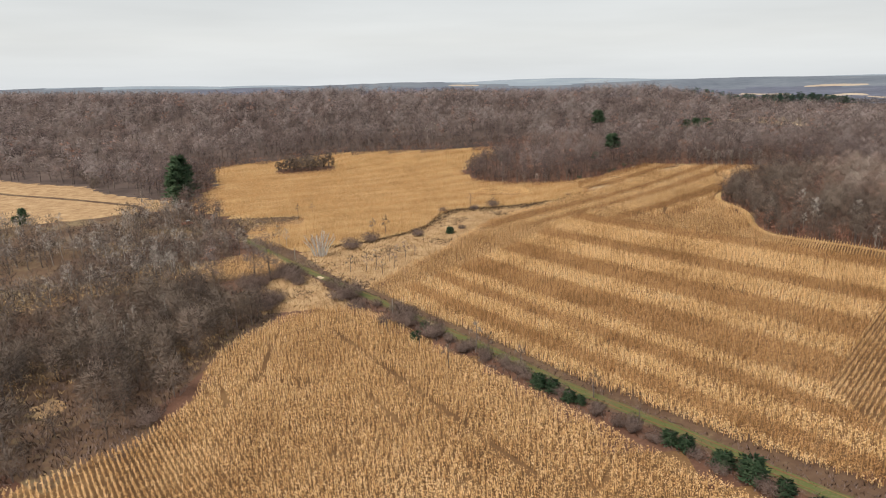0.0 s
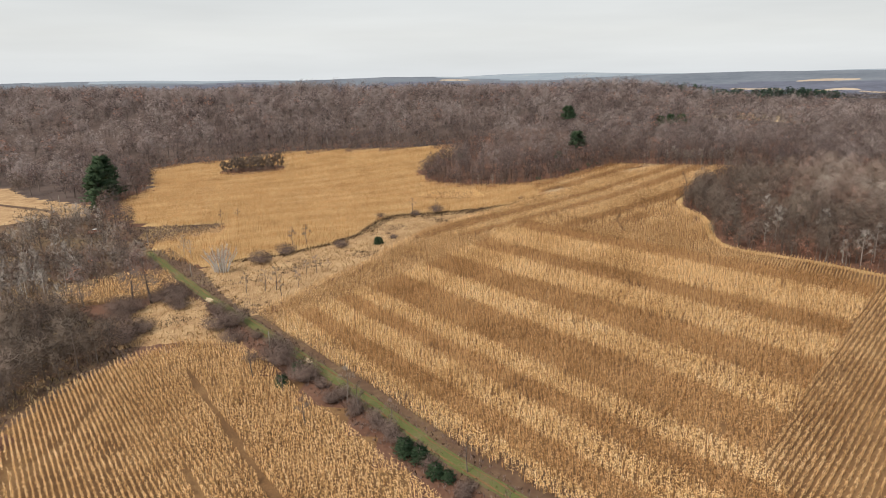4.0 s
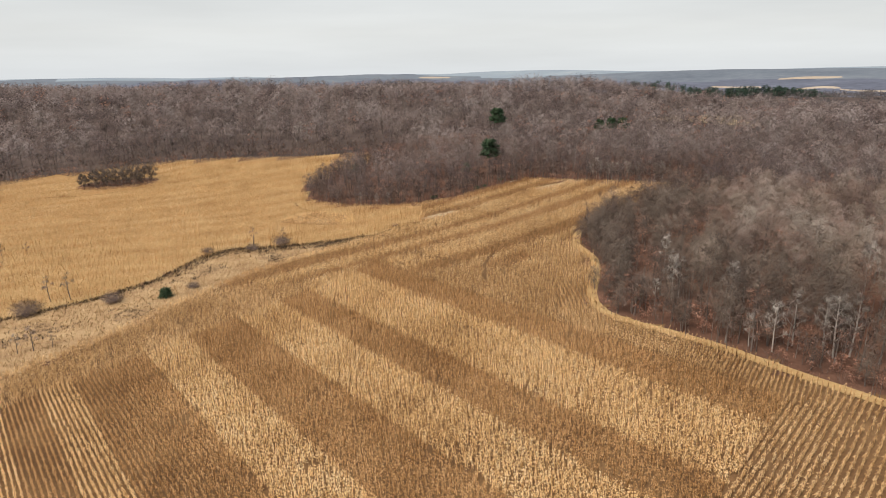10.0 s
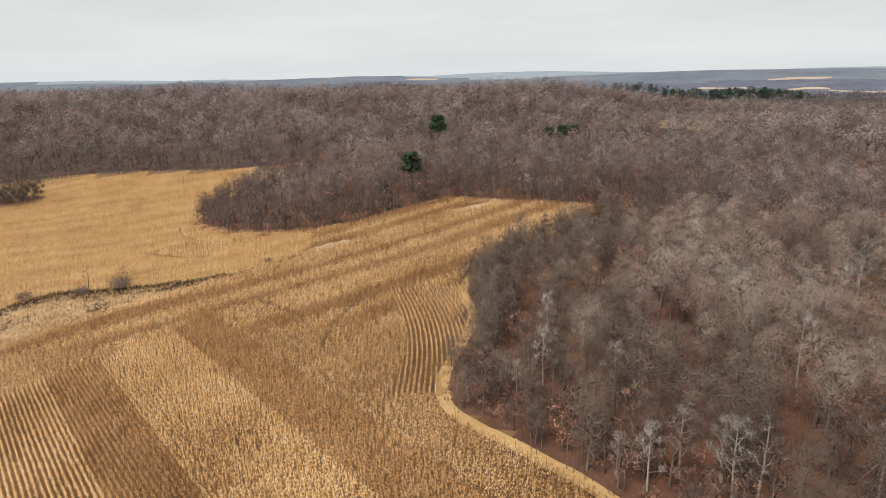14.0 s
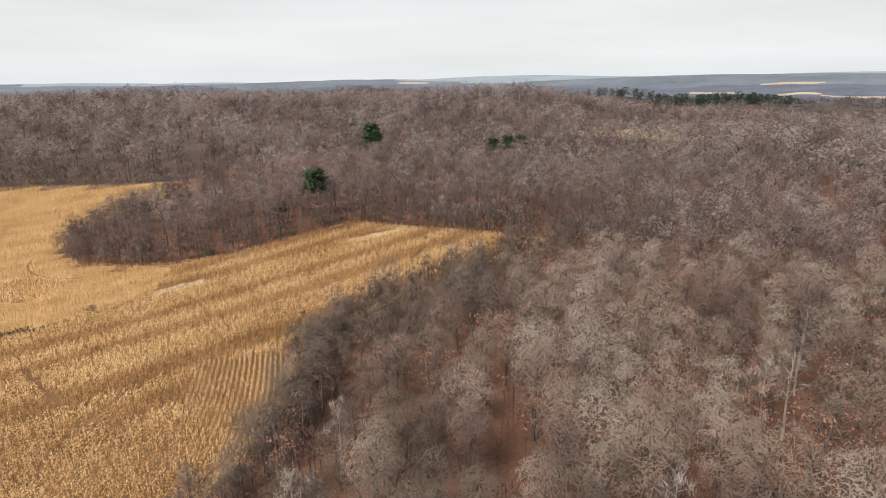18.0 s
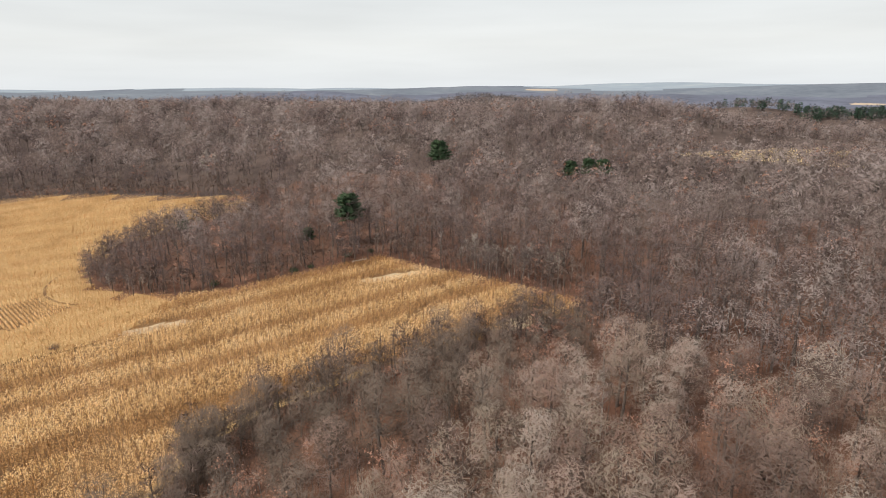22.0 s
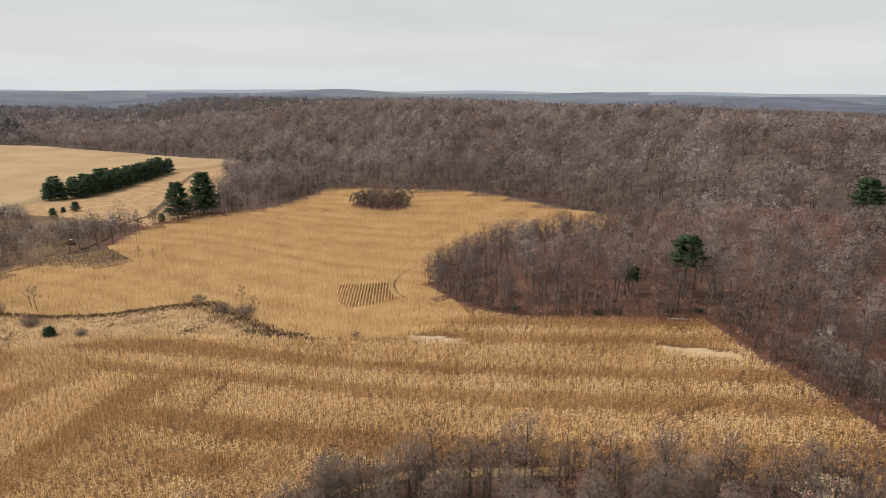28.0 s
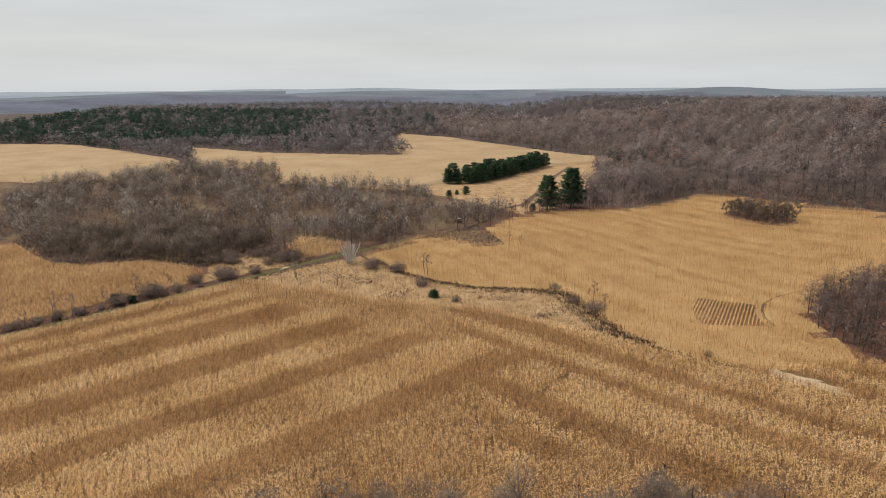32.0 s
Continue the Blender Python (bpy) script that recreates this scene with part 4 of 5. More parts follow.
for n, i in enumerate(near):
    roll = rng.random()
    kind = 6 + int(rng.integers(2)) if roll < 0.14 else (8 + int(rng.integers(2)) if roll < 0.17 else int(rng.integers(6)))
    if kind < 6 and off_line(CORN_SOUTH + CORN_SOUTH[:1], X[i], Y[i]) < 24 + 14 * rng.random():
        kind = 10 + kind % 4
    m = pose(X[i], Y[i], ground_z(X[i], Y[i]), 0, 0, rng.uniform(0, 360)) @ Matrix.Diagonal((*[rng.uniform(0.84, 1.10) * float(edge_size(X[i], Y[i]))] * 3, 1))
    if kind in used_first:
        copy_thing(protos_near[kind], m)
    else:
        protos_near[kind].matrix_basis = m
        used_first.add(kind)


RIM_RUN = CORN_SOUTH[18:26]
for k in range(34):
    f = k / 34 * (len(RIM_RUN) - 1)
    (ax, ay), (bx, by) = RIM_RUN[int(f)], RIM_RUN[int(f) + 1]
    dx, dy = bx - ax, by - ay
    off = float(rng.uniform(3.5, 8.0)) / math.hypot(dx, dy)
    px, py = ax + dx * (f % 1) + dy * off, ay + dy * (f % 1) - dx * off
    copy_thing(protos_near[10 + k % 4], pose(px, py, ground_z(px, py), 0, 0, float(rng.uniform(0, 360))) @ Matrix.Diagonal((*[float(rng.uniform(0.66, 0.84))] * 3, 1)))


def stand(name, sel, trees, leaf_size, label):
    protos = [joined((w, 0), (c, 1)) for w, c in trees]
    k = len(protos)
    w, c = trees[0]
    protos.append(joined((w, 0), (c, 1), (leaf_cloud(170, 15, 3.8, 10, 9, leaf_size), 2)))
    w, c = trees[1]
    protos.append(joined((w, 3), (c, 1)))
    kinds = rng.integers(0, k, len(sel))
    roll = rng.random(len(sel)) + 0.05 * np.sin(X[sel] / 23) * np.sin(Y[sel] / 31)
    kinds = np.where(roll < 0.06, k, np.where(roll > 0.97, k + 1, kinds))
    places = np.column_stack([X[sel], Y[sel], rng.uniform(0.82, 1.12, len(sel)) * edge_size(X[sel], Y[sel]), kinds])
    return scatter(protos, places, name, [BARK, TWIGS_STAND, RUST_LEAF, PALE_STAND], rng, label, "woods", edge_tone(X[sel], Y[sel]))


stand("wood", mid, MID, 0.55, "leafless grey-brown hardwood stand with scattered rust oaks")
away_off = np.hypot(X[far] - 60, Y[far] - 180) > 400
FAR2 = [grow_head(320 + k, 13.4 + 0.9 * k, 5.6 + 0.35 * k, 0.16, 8, 18, 1.5, 0.8, False, 3) for k in range(6)]
stand("distant_wood", far[~away_off], FAR, 0.7, "wooded slope of leafless hardwoods")
stand("distant_wood", far[away_off], FAR2, 0.9, "wooded ridge of leafless hardwoods")

# low dense rim of brush and small trees where wood meets field
RIM = [joined((grow_tree(600 + k, 7.5 + k, 2.7, 0.10, 7, 18, 1.3, 0.11, 3)[0], 0), (grow_tree(600 + k, 7.5 + k, 2.7, 0.10, 7, 18, 1.3, 0.11, 3)[1], 1)) for k in range(3)]
RIM.append(joined((leaf_cloud(610, 4.5, 1.8, 9, 12, 0.35, 0.15), 2)))
XR, YR = jitter_grid(-220, 100, 190, 440, 2.8)
rim_line = np.minimum(off_line(CORN_SOUTH[11:35], XR, YR), off_line(CORN_NORTH[1:20], XR, YR))
kr = is_wood(XR, YR) & (rim_line > 2.2) & (rim_line < 10) & ~in_ellipse(ISLAND, XR, YR, 3)
XR, YR = XR[kr], YR[kr]
scatter(RIM, np.column_stack([XR, YR, rng.uniform(0.55, 1.25, len(XR)), rng.choice(4, len(XR), p=[0.24, 0.24, 0.22, 0.30])]), "wood_rim", [BARK, SHRUB, RUST_LEAF], rng, "dark dense brush along the wood's edge", "brush")

# wooded hills to the west, pines among them, and the rolling canopy farther off
PINE_FAR = [joined(*[(q, 4 if n else 0) for n, q in enumerate(grow_pine(400 + k, 17, 4.6, 6, 5, 4, 3.2, 0.12, False))]) for k in range(2)]


def lay_far(name, x, y, label, green):
    protos = [joined((c, 1)) for w, c in (grow_dome(335 + k, 14, 8.0, 0.02, 42, 3.2, 2.2, 0) for k in range(3))] + PINE_FAR
    kinds = np.where(green, rng.integers(3, 5, len(x)), rng.integers(0, 3, len(x)))
    # haze-tinted colours; the darker twigs also stand in for missing shade below
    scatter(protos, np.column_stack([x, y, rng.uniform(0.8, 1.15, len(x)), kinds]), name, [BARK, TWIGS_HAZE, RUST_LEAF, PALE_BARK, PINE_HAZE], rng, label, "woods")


X3, Y3 = jitter_grid(-1100, -380, -440, 260, 12.5)
k3 = is_wood(X3, Y3) & (X3 < -400 - 0.1 * Y3)
X3, Y3 = X3[k3], Y3[k3]
lay_far("west_wood", X3, Y3, "mixed wood of dark pines and bare hardwoods beyond the western fields", (Y3 < 70) & (X3 < -610) & (rng.random(len(X3)) < 0.5) | (rng.random(len(X3)) < 0.05))
X2, Y2 = jitter_grid(-1900, -700, 1700, 1700, 29)
d2 = np.hypot(X2 - 60, Y2 - 180)
k2 = (d2 > 700) & (d2 < 1800) & is_wood(X2, Y2) & ((Y2 > 0.85 * np.abs(X2) - 150) | ((X2 < -700) & (Y2 > 0.35 * X2)))
k2 &= ~((X2 > -740) & (X2 < 640) & (Y2 < 810) & (d2 < 1000)) & ~((X2 > -1110) & (X2 < -440) & (Y2 < 260))
X2, Y2 = X2[k2], Y2[k2]
VFAR = [joined((grow_dome(330 + k, 14, 9.5, 0.05, 40, 3.8, 3.1, 0)[1], 1)) for k in range(3)]
# beyond about 1 km the twig colour itself carries the haze
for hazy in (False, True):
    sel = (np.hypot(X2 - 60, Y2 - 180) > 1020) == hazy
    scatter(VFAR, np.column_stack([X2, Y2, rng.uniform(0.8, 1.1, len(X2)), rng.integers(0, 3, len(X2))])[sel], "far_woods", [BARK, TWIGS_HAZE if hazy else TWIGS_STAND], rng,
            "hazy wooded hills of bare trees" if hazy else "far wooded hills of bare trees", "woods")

# ---------------------------------------------------------------- single trees, shrubs and the things between the fields


def place(x, y, turn=0.0, size=1.0, sink=0.0):
    return pose(x, y, ground_z(x, y) - sink, 0, 0, turn) @ Matrix.Diagonal((size, size, size, 1))


def put_all(thing, spots, lo=0.85, hi=1.15):
    """The thing at its first spot and copies of it at the others; spots are (x, y) or (x, y, size)."""
    for n, spot in enumerate(spots):
        size = spot[2] if len(spot) > 2 else 1.0
        m = place(spot[0], spot[1], float(rng.uniform(0, 360)), size * float(rng.uniform(lo, hi)))
        if n:
            copy_thing(thing, m)
        else:
            thing.matrix_basis = m


def build_pine(seed, tall, spread, tiers, fans, needles, size, label, group, low=0.12):
    root = new("pine_tree")
    wood, crown = grow_pine(seed, tall, spread, tiers, fans, needles, size, low)
    part("trunk", wood.mesh("trunk", BARK), root)
    part("needles", crown.mesh("needles", PINE), root, "dark green needles")
    return tagged(root, label, "pine tree", group)


def build_shrub(seed, tall, spread, stems, twigs, wide, label, mat=None, group="shrubs by the lane and gully"):
    """A bush of many thin stems with its haze of twigs."""
    root = new("shrub")
    rnd = random.Random(seed)
    stem, twig = Soup(), Soup()
    for n in range(stems):
        ang = n * 2.4
        rr = spread * math.sqrt((n + 0.5) / stems)
        tip = Vector((math.cos(ang) * rr, math.sin(ang) * rr, tall * rnd.uniform(0.75, 1.0) * (1 - 0.45 * (rr / spread) ** 2)))
        base = Vector((math.cos(ang) * rr * 0.3, math.sin(ang) * rr * 0.3, -0.15))
        stem.rod(base, base.lerp(tip, 0.85), wide * 0.6, wide * 0.2, 3)
        for _ in range(int(twigs * 1.5)):
            p = base.lerp(tip, rnd.uniform(0.35, 0.95)) + Vector((rnd.gauss(0, 0.1), rnd.gauss(0, 0.1), rnd.gauss(0, 0.06))) * spread
            w = Vector((rnd.uniform(-1, 1), rnd.uniform(-1, 1), rnd.uniform(-0.1, 1.0))).normalized()
            twig.blade(p, p + w * tall * rnd.uniform(0.08, 0.18), wide * rnd.uniform(1.2, 2.0), rnd.uniform(0, 3.1), None, 0.5 * w + (p - Vector((0, 0, tall * 0.3))) / tall * 1.5 + Vector((0, 0, 0.3)))
    part("woody_base", stem.mesh("woody_base", BARK), root)
    part("twig_spray", twig.mesh("twig_spray", mat or SHRUB), root)
    return tagged(root, label, "shrub", group)


# two tall pines by the north field, and pines standing out of the woods
put_all(build_pine(501, 16.5, 5.8, 18, 9, 20, 1.4, "tall dark green pine at the corner of the cornfield", "paired pines"), [(-183, 272), (-188, 287)], 1.15, 1.25)
put_all(build_pine(502, 17.0, 4.4, 11, 8, 18, 1.5, "green pine rising out of the bare wood", "pines in the wood", 0.52),
        [(62.7, 345, 1.05), (76.6, 443, 0.95), (140, 427, 0.8), (148, 429, 0.9), (154, 425, 0.7), (50.5, 337, 0.5), (-6, 352, 0.42)])
grove = []
for k in range(72):
    f = (k % 24) / 23
    grove.append((-286 - 84 * f + float(rng.uniform(-2, 2)), 236 + 76 * f + (k // 24) * 8.0 - 8 + float(rng.uniform(-3, 3)), float(rng.uniform(0.8, 1.15))))
grove += [(-388 - 7 * (k % 5) + float(rng.uniform(-2, 2)), 392 + 8 * (k // 5) + float(rng.uniform(-2, 2)), float(rng.uniform(0.55, 0.8))) for k in range(20)]
put_all(build_pine(503, 12.5, 4.2, 11, 7, 9, 1.9, "dense dark green pine of the planted grove", "pine grove"), grove)
put_all(build_pine(504, 6.0, 2.6, 9, 8, 12, 0.95, "small bushy pine on the dry grass slope", "small pines"), [(-240, 233), (-291, 226, 1.2), (-181, 263, 0.7), (-240, 227, 0.6), (-232, 221, 0.8)])
put_all(build_pine(505, 2.7, 1.35, 9, 8, 14, 0.6, "small dark green cedar bush", "cedars"),
        [(-41, 196), (-48, 97, 1.2), (-24, 67, 1.1), (-21.5, 65, 1.0), (-17, 60, 0.8), (-5, 46, 1.0), (-3, 44, 1.2), (1, 39, 1.25), (4, 36, 1.3), (7, 32, 1.2), (10, 28, 1.1), (-19, 61, 0.9), (-50, 91, 0.9)], 0.7, 1.05)

# bare shrubs along the lane, the gully and the clearing
put_all(build_shrub(511, 3.0, 2.5, 34, 46, 0.03, "round bare grey-brown shrub"),
        [(-54, 193, 1.3), (-72, 185, 1.2), (-78, 175, 1.1), (-91, 138, 1.2), (-91, 119, 1.0), (-100, 127, 1.0), (-88, 134, 1.0), (19, 259, 0.45), (-20, 244, 0.9),
         (-29, 240, 0.7), (-44, 238, 0.7), (-53, 101, 1.4), (-46, 94, 1.1), (-77, 131, 0.9), (-70, 123, 1.3), (-94, 143, 1.1), (-92, 112, 1.1), (-97, 140, 1.0), (-104, 133, 1.1), (-36, 203, 0.6), (-67, 112, 0.9), (-94, 117, 1.2), (-73, 120, 1.3), (-92, 142, 1.2), (-100, 133, 1.1), (-98, 55, 1.0)], 0.95, 1.3)
put_all(build_shrub(512, 4.2, 2.3, 30, 46, 0.03, "tall bare shrub in the lane's hedge"),
        [(-56, 109, 1.15), (-53, 105, 0.9), (-45, 94, 0.8), (-42, 90, 0.7), (-34, 81, 0.8), (-30, 77, 0.75), (-27, 73, 0.75), (-15, 56, 0.6), (-12, 52, 0.7), (-10, 50, 0.7), (-37, 86, 0.7), (-59, 101, 0.7), (-39, 84, 0.6), (-22, 68, 0.6)], 0.9, 1.2)
put_all(build_shrub(513, 2.1, 1.8, 28, 36, 0.027, "low grey weedy bush beside the lane"),
        [(-46, 93), (-39, 85), (-34, 80), (-29, 75), (-26, 71), (-20, 64), (-7, 47), (-2, 42), (5, 33), (-9, 53, 0.9), (-14, 58, 0.9), (-49, 98, 0.8), (-62, 115, 0.9), (0, 38, 0.9)], 0.9, 1.25)
put_all(build_shrub(514, 2.6, 2.2, 24, 26, 0.06, "dark evergreen-looking juniper at the wood's foot", PINE, "junipers"), [(34, 304), (54, 316), (58, 320, 0.8), (67, 331), (73, 336, 0.9)])

# saplings in the meadow and thin lone trees
sapling = build_tree(*grow_tree(521, 5.2, 1.3, 0.35, 6, 20, 0.8, 0.06, 4), None, BARK, TWIGS, "thin bare sapling in the dry grass", "sapling")
put_all(sapling, [(-74, 146, 1.2), (-69, 147), (-66, 148), (-62, 157, 0.9), (-57, 163), (-72, 195), (-67, 196, 1.1), (-31, 247), (-20, 247), (-60, 150, 0.8), (-36, 84, 1.3), (-14, 62, 0.9), (-57, 95, 1.2), (-42, 76, 1.2), (-60, 162, 0.9),
                  (-33, 80), (-27, 75, 0.9), (-54, 165, 0.7), (-63, 143, 0.8), (-112, 236, 0.9), (-106, 240, 0.9), (-9, 51, 0.9), (-49, 88, 0.9)])

# white birches


def build_birch_clump(x, y):
    root = new("birch_clump")
    rnd = random.Random(531)
    haze = Soup()
    for n in range(22):
        a, r = n * 2.4, 2.1 * math.sqrt((n + 0.5) / 22)
        foot = Vector((math.cos(a) * r, math.sin(a) * r * 0.7, -0.2))
        top = foot + Vector((math.cos(a) * r * 2.1 + rnd.uniform(-0.5, 0.5), math.sin(a) * r * 1.6 + rnd.uniform(-0.5, 0.5), rnd.uniform(7.5, 10.5) - r))
        bend = foot.lerp(top, 0.5) - Vector((math.cos(a) * r * 0.35, math.sin(a) * r * 0.3, 0))
        stem = Soup()
        stem.rod(foot, bend, 0.2, 0.15, 5)
        stem.rod(bend, top, 0.15, 0.05, 4)
        for _ in range(7):
            p = bend.lerp(top, rnd.uniform(-0.3, 0.9))
            tip = p + Vector((math.cos(a) * 0.5 + rnd.uniform(-0.9, 0.9), math.sin(a) * 0.5 + rnd.uniform(-0.9, 0.9), rnd.uniform(0.9, 2.0)))
            stem.rod(p, tip, 0.065, 0.02, 3)
            for _ in range(9):
                q = p.lerp(tip, rnd.uniform(0.4, 1.05))
                way = Vector((rnd.uniform(-1, 1), rnd.uniform(-1, 1), rnd.uniform(0, 1.2))).normalized()
                haze.blade(q, q + way * rnd.uniform(0.5, 0.9), 0.07, 0, None, way + Vector((math.cos(a), math.sin(a), 0.8)))
        part("stem", stem.mesh("stem", PALE_BARK), root)
    part("crown", haze.mesh("crown", TWIGS), root, "fine brownish twigs")
    tagged(root, "close clump of slender white-barked birches in dry grass", "birches").matrix_basis = place(x, y, -20)


build_birch_clump(-88, 166)
aspen = build_tree(*grow_tree(532, 13.5, 3.1, 0.22, 14, 40, 1.7, 0.045, 5), None, PALE_STAND, PALE_STAND, "tall pale aspen at the wood's edge", "aspen")
spots = [(89, 169, 0.9), (91, 170, 0.95), (99, 161, 1.0), (82, 169, 0.6), (84, 166, 0.6), (97, 140, 0.9), (102, 142, 0.95), (106, 139, 1.05), (106, 136, 1.1), (109, 136, 1.05), (94, 143, 0.6), (95, 145, 0.55), (2, 300, 0.55), (9, 299, 0.5), (14, 299, 0.5),
         (45, 310, 0.6), (75, 337, 0.75), (-53, 450, 1.15), (-50, 453, 1.1), (-57, 452, 1.0), (-134, 151, 0.75), (-139, 150, 0.8), (-137, 153, 0.7), (-119, 133, 0.7), (-128, 150, 0.75), (-108, 186, 0.6), (-104, 182, 0.6)]
for k in range(26):
    f = k / 25
    spots.append((107 + 30 * f + float(rng.uniform(-1.5, 1.5)), 316 - 17 * f + float(rng.uniform(0, 6)), float(rng.uniform(0.62, 0.85))))
put_all(aspen, spots, 0.92, 1.08)

drape("copse_floor", circle_of(ISLAND), 1.6, 0.1, LITTER, "red-brown leaf litter under the copse", "ground", 0.2)
# the round copse left standing in the north field
copse = []
for k in range(34):
    a, r = k * 2.4, math.sqrt((k + 0.5) / 34) * 0.93
    u, v = r * ISLAND[2] * math.cos(a), r * ISLAND[3] * math.sin(a)
    c, q = math.cos(radians(ISLAND[4])), math.sin(radians(ISLAND[4]))
    copse.append((ISLAND[0] + u * c - v * q, ISLAND[1] + u * q + v * c, float(rng.uniform(0.85, 1.35))))
put_all(build_tree(*grow_tree(541, 5.8, 2.9, 0.05, 10, 50, 1.1, 0.09, 4), None, BARK, TWIGS_EDGE, "low bare tree of the round copse", "small tree"), copse)
put_all(build_shrub(542, 2.4, 2.6, 22, 20, 0.06, "bare undergrowth of the round copse", None, "copse undergrowth"), [(x + 1.5, y - 1.0, 0.75) for x, y, _ in copse])

# the wet thicket: small trees near the camera, then a joined stand
thicket_kind = [build_tree(*(grow_tree(551 + k, 7.5 + k, 2.6 + 0.3 * k, 0.05, 10, 2, 1.4, 0.065, 4)[0], grow_dome(551 + k, 7.5 + 1.3 * k, 2.5 + 0.35 * k, 0.04, 640, 1.1, 0.12)[1]), None, BARK, TWIGS_EDGE, "small bushy bare grey tree of the wet thicket", "small tree") for k in range(3)]
XS, YS = jitter_grid(-412, -60, -86, 256, 3.9)
ks = inside(SWAMP_AREA, XS, YS) & (off_line(LANE, XS, YS) > 9) & ((np.sin(XS / 11 + 2 * np.sin(YS / 19)) + np.sin(YS / 9 - XS / 23) + rng.normal(0, 0.6, len(XS))) > -0.95) & (off_line([(-124, 66), (-116, 56)], XS, YS) > 4.5) & (off_line([(-99, 126), (-113, 132), (-130, 138)], XS, YS) > 6)
ks &= ~((XS < -190) & (YS > 208)) & (off_line(CORN_LANE, XS, YS) > 3.5)
XS, YS = XS[ks], YS[ks]
drape("meadow", circle_of((-120, 61, 4.0, 2.6, -55)), 1.2, 0.12, MEADOW, "spot of pale ochre grass in the thicket", "meadow", 0.2)
put_all(build_tree(*grow_tree(558, 9.5, 2.4, 0.3, 9, 40, 1.5, 0.05, 5), None, PALE_BARK, PALE_STAND, "pale grey birch standing in the wet thicket", "birch"),
        [(-135, 143), (-138, 146), (-132, 146), (-157, 163, 1.1), (-129, 103), (-133, 94, 1.1), (-122, 85), (-117, 106), (-119, 89), (-131, 98, 0.9), (-126, 93), (-141, 141), (-125, 80, 0.9), (-114, 101, 0.9),
         (-134, 149), (-128, 142, 0.9), (-137, 100), (-121, 97, 1.05), (-160, 158), (-152, 168, 0.9), (-110, 104, 0.9), (-134, 186, 0.9), (-137, 190)], 0.85, 1.1)
by = np.argsort(np.hypot(XS + 105, YS - 80))
close, away = by[:210], by[210:]
for k in range(3):
    put_all(thicket_kind[k], [(float(XS[i]), float(YS[i]), float(rng.uniform(0.55, 1.2))) for i in close[k::3]])
put_all(build_tree(*grow_tree(555, 9.0, 3.4, 0.2, 10, 80, 1.4, 0.09, 5), None, BARK, TWIGS, "broad bare grey tree at the lane's end", "tree"),
        [(-161, 228, 1.0), (-167, 233, 0.8), (-150, 211, 0.7), (-143, 205, 0.8), (-122, 181, 1.1), (-119, 177, 1.05), (-127, 178, 1.0), (-123, 173, 0.9), (-131, 183, 0.9), (-136, 190, 0.8), (-176, 240, 0.6), (-158, 211, 0.6), (-146, 221, 0.5), (-171, 222, 0.7), (-184, 228, 0.6)])
put_all(build_tree(*grow_head(556, 11.0, 4.0, 0.1, 12, 60, 1.1, 0.17), None, BARK, TWIGS_EDGE, "broad bare tree of the strip between the far fields", "tree"),
        [(-248 - 107 * k / 21 + float(rng.uniform(-5, 5)), 315 + 125 * k / 21 + float(rng.uniform(-5, 5)), float(rng.uniform(0.7, 1.15))) for k in range(22)])
low = [joined((w, 0), (c, 1)) for w, c in (grow_dome(560 + k, 7.5 + 1.8 * k, 2.6 + 0.4 * k, 0.03, 110, 1.3, 0.24, 3) for k in range(3))]
pale_low = grow_tree(570, 9.0, 2.2, 0.35, 6, 16, 1.5, 0.09, 3)
low.append(joined((pale_low[0], 2), (pale_low[1], 2)))
low.append(joined((grow_shrub(571, 3.0, 2.4, 9, 5, 0.09), 1)))
kinds = rng.choice(5, len(away), p=[0.25, 0.24, 0.22, 0.12, 0.17])
scatter(low, np.column_stack([XS[away], YS[away], rng.uniform(0.45, 1.2, len(away)), kinds]), "thicket", [BARK, TWIGS_WET, PALE_STAND], rng, "grey wet thicket of small bare trees and brush", "thicket")
under = [joined((grow_shrub(575 + k, 2.1, 2.0, 7, 7, 0.05), 0)) for k in range(3)]
XU, YU = jitter_grid(-170, 15, -86, 190, 2.7)
ku = inside(SWAMP_AREA, XU, YU)
XU, YU = XU[ku], YU[ku]
scatter(under, np.column_stack([XU, YU, rng.uniform(0.5, 1.2, len(XU)), rng.integers(0, 3, len(XU))]), "brush", [SHRUB], rng, "low tangled brush under the thicket", "brush")

# undergrowth along the wood's rim
XB, YB = jitter_grid(66, 100, 215, 320, 3.9)
kb = is_wood(XB, YB) & (off_line(CORN_SOUTH + CORN_SOUTH[:1], XB, YB) < 75)
XB, YB = XB[kb], YB[kb]


def grow_pole(seed, tall):
    """A thin pole-stage tree crowded by its neighbours: several bare stems and short upright twigs."""
    rnd = random.Random(seed)
    wood, twig = Soup(), Soup()
    for n in range(3):
        a, r = n * 2.1 + rnd.random(), rnd.uniform(0.4, 1.3)
        root = Vector((math.cos(a) * r, math.sin(a) * r, -0.2))
        tip = root + Vector((rnd.uniform(-0.6, 0.6), rnd.uniform(-0.6, 0.6), tall * rnd.uniform(0.75, 1.05)))
        wood.rod(root, tip, 0.07, 0.02, 3)
        for _ in range(15):
            p = root.lerp(tip, rnd.uniform(0.35, 1.0))
            d = Vector((rnd.uniform(-0.7, 0.7), rnd.uniform(-0.7, 0.7), rnd.uniform(0.2, 1.0))) * rnd.uniform(0.7, 1.4)
            twig.blade(p, p + d, 0.085, rnd.uniform(0, 3.1))
    return wood, twig


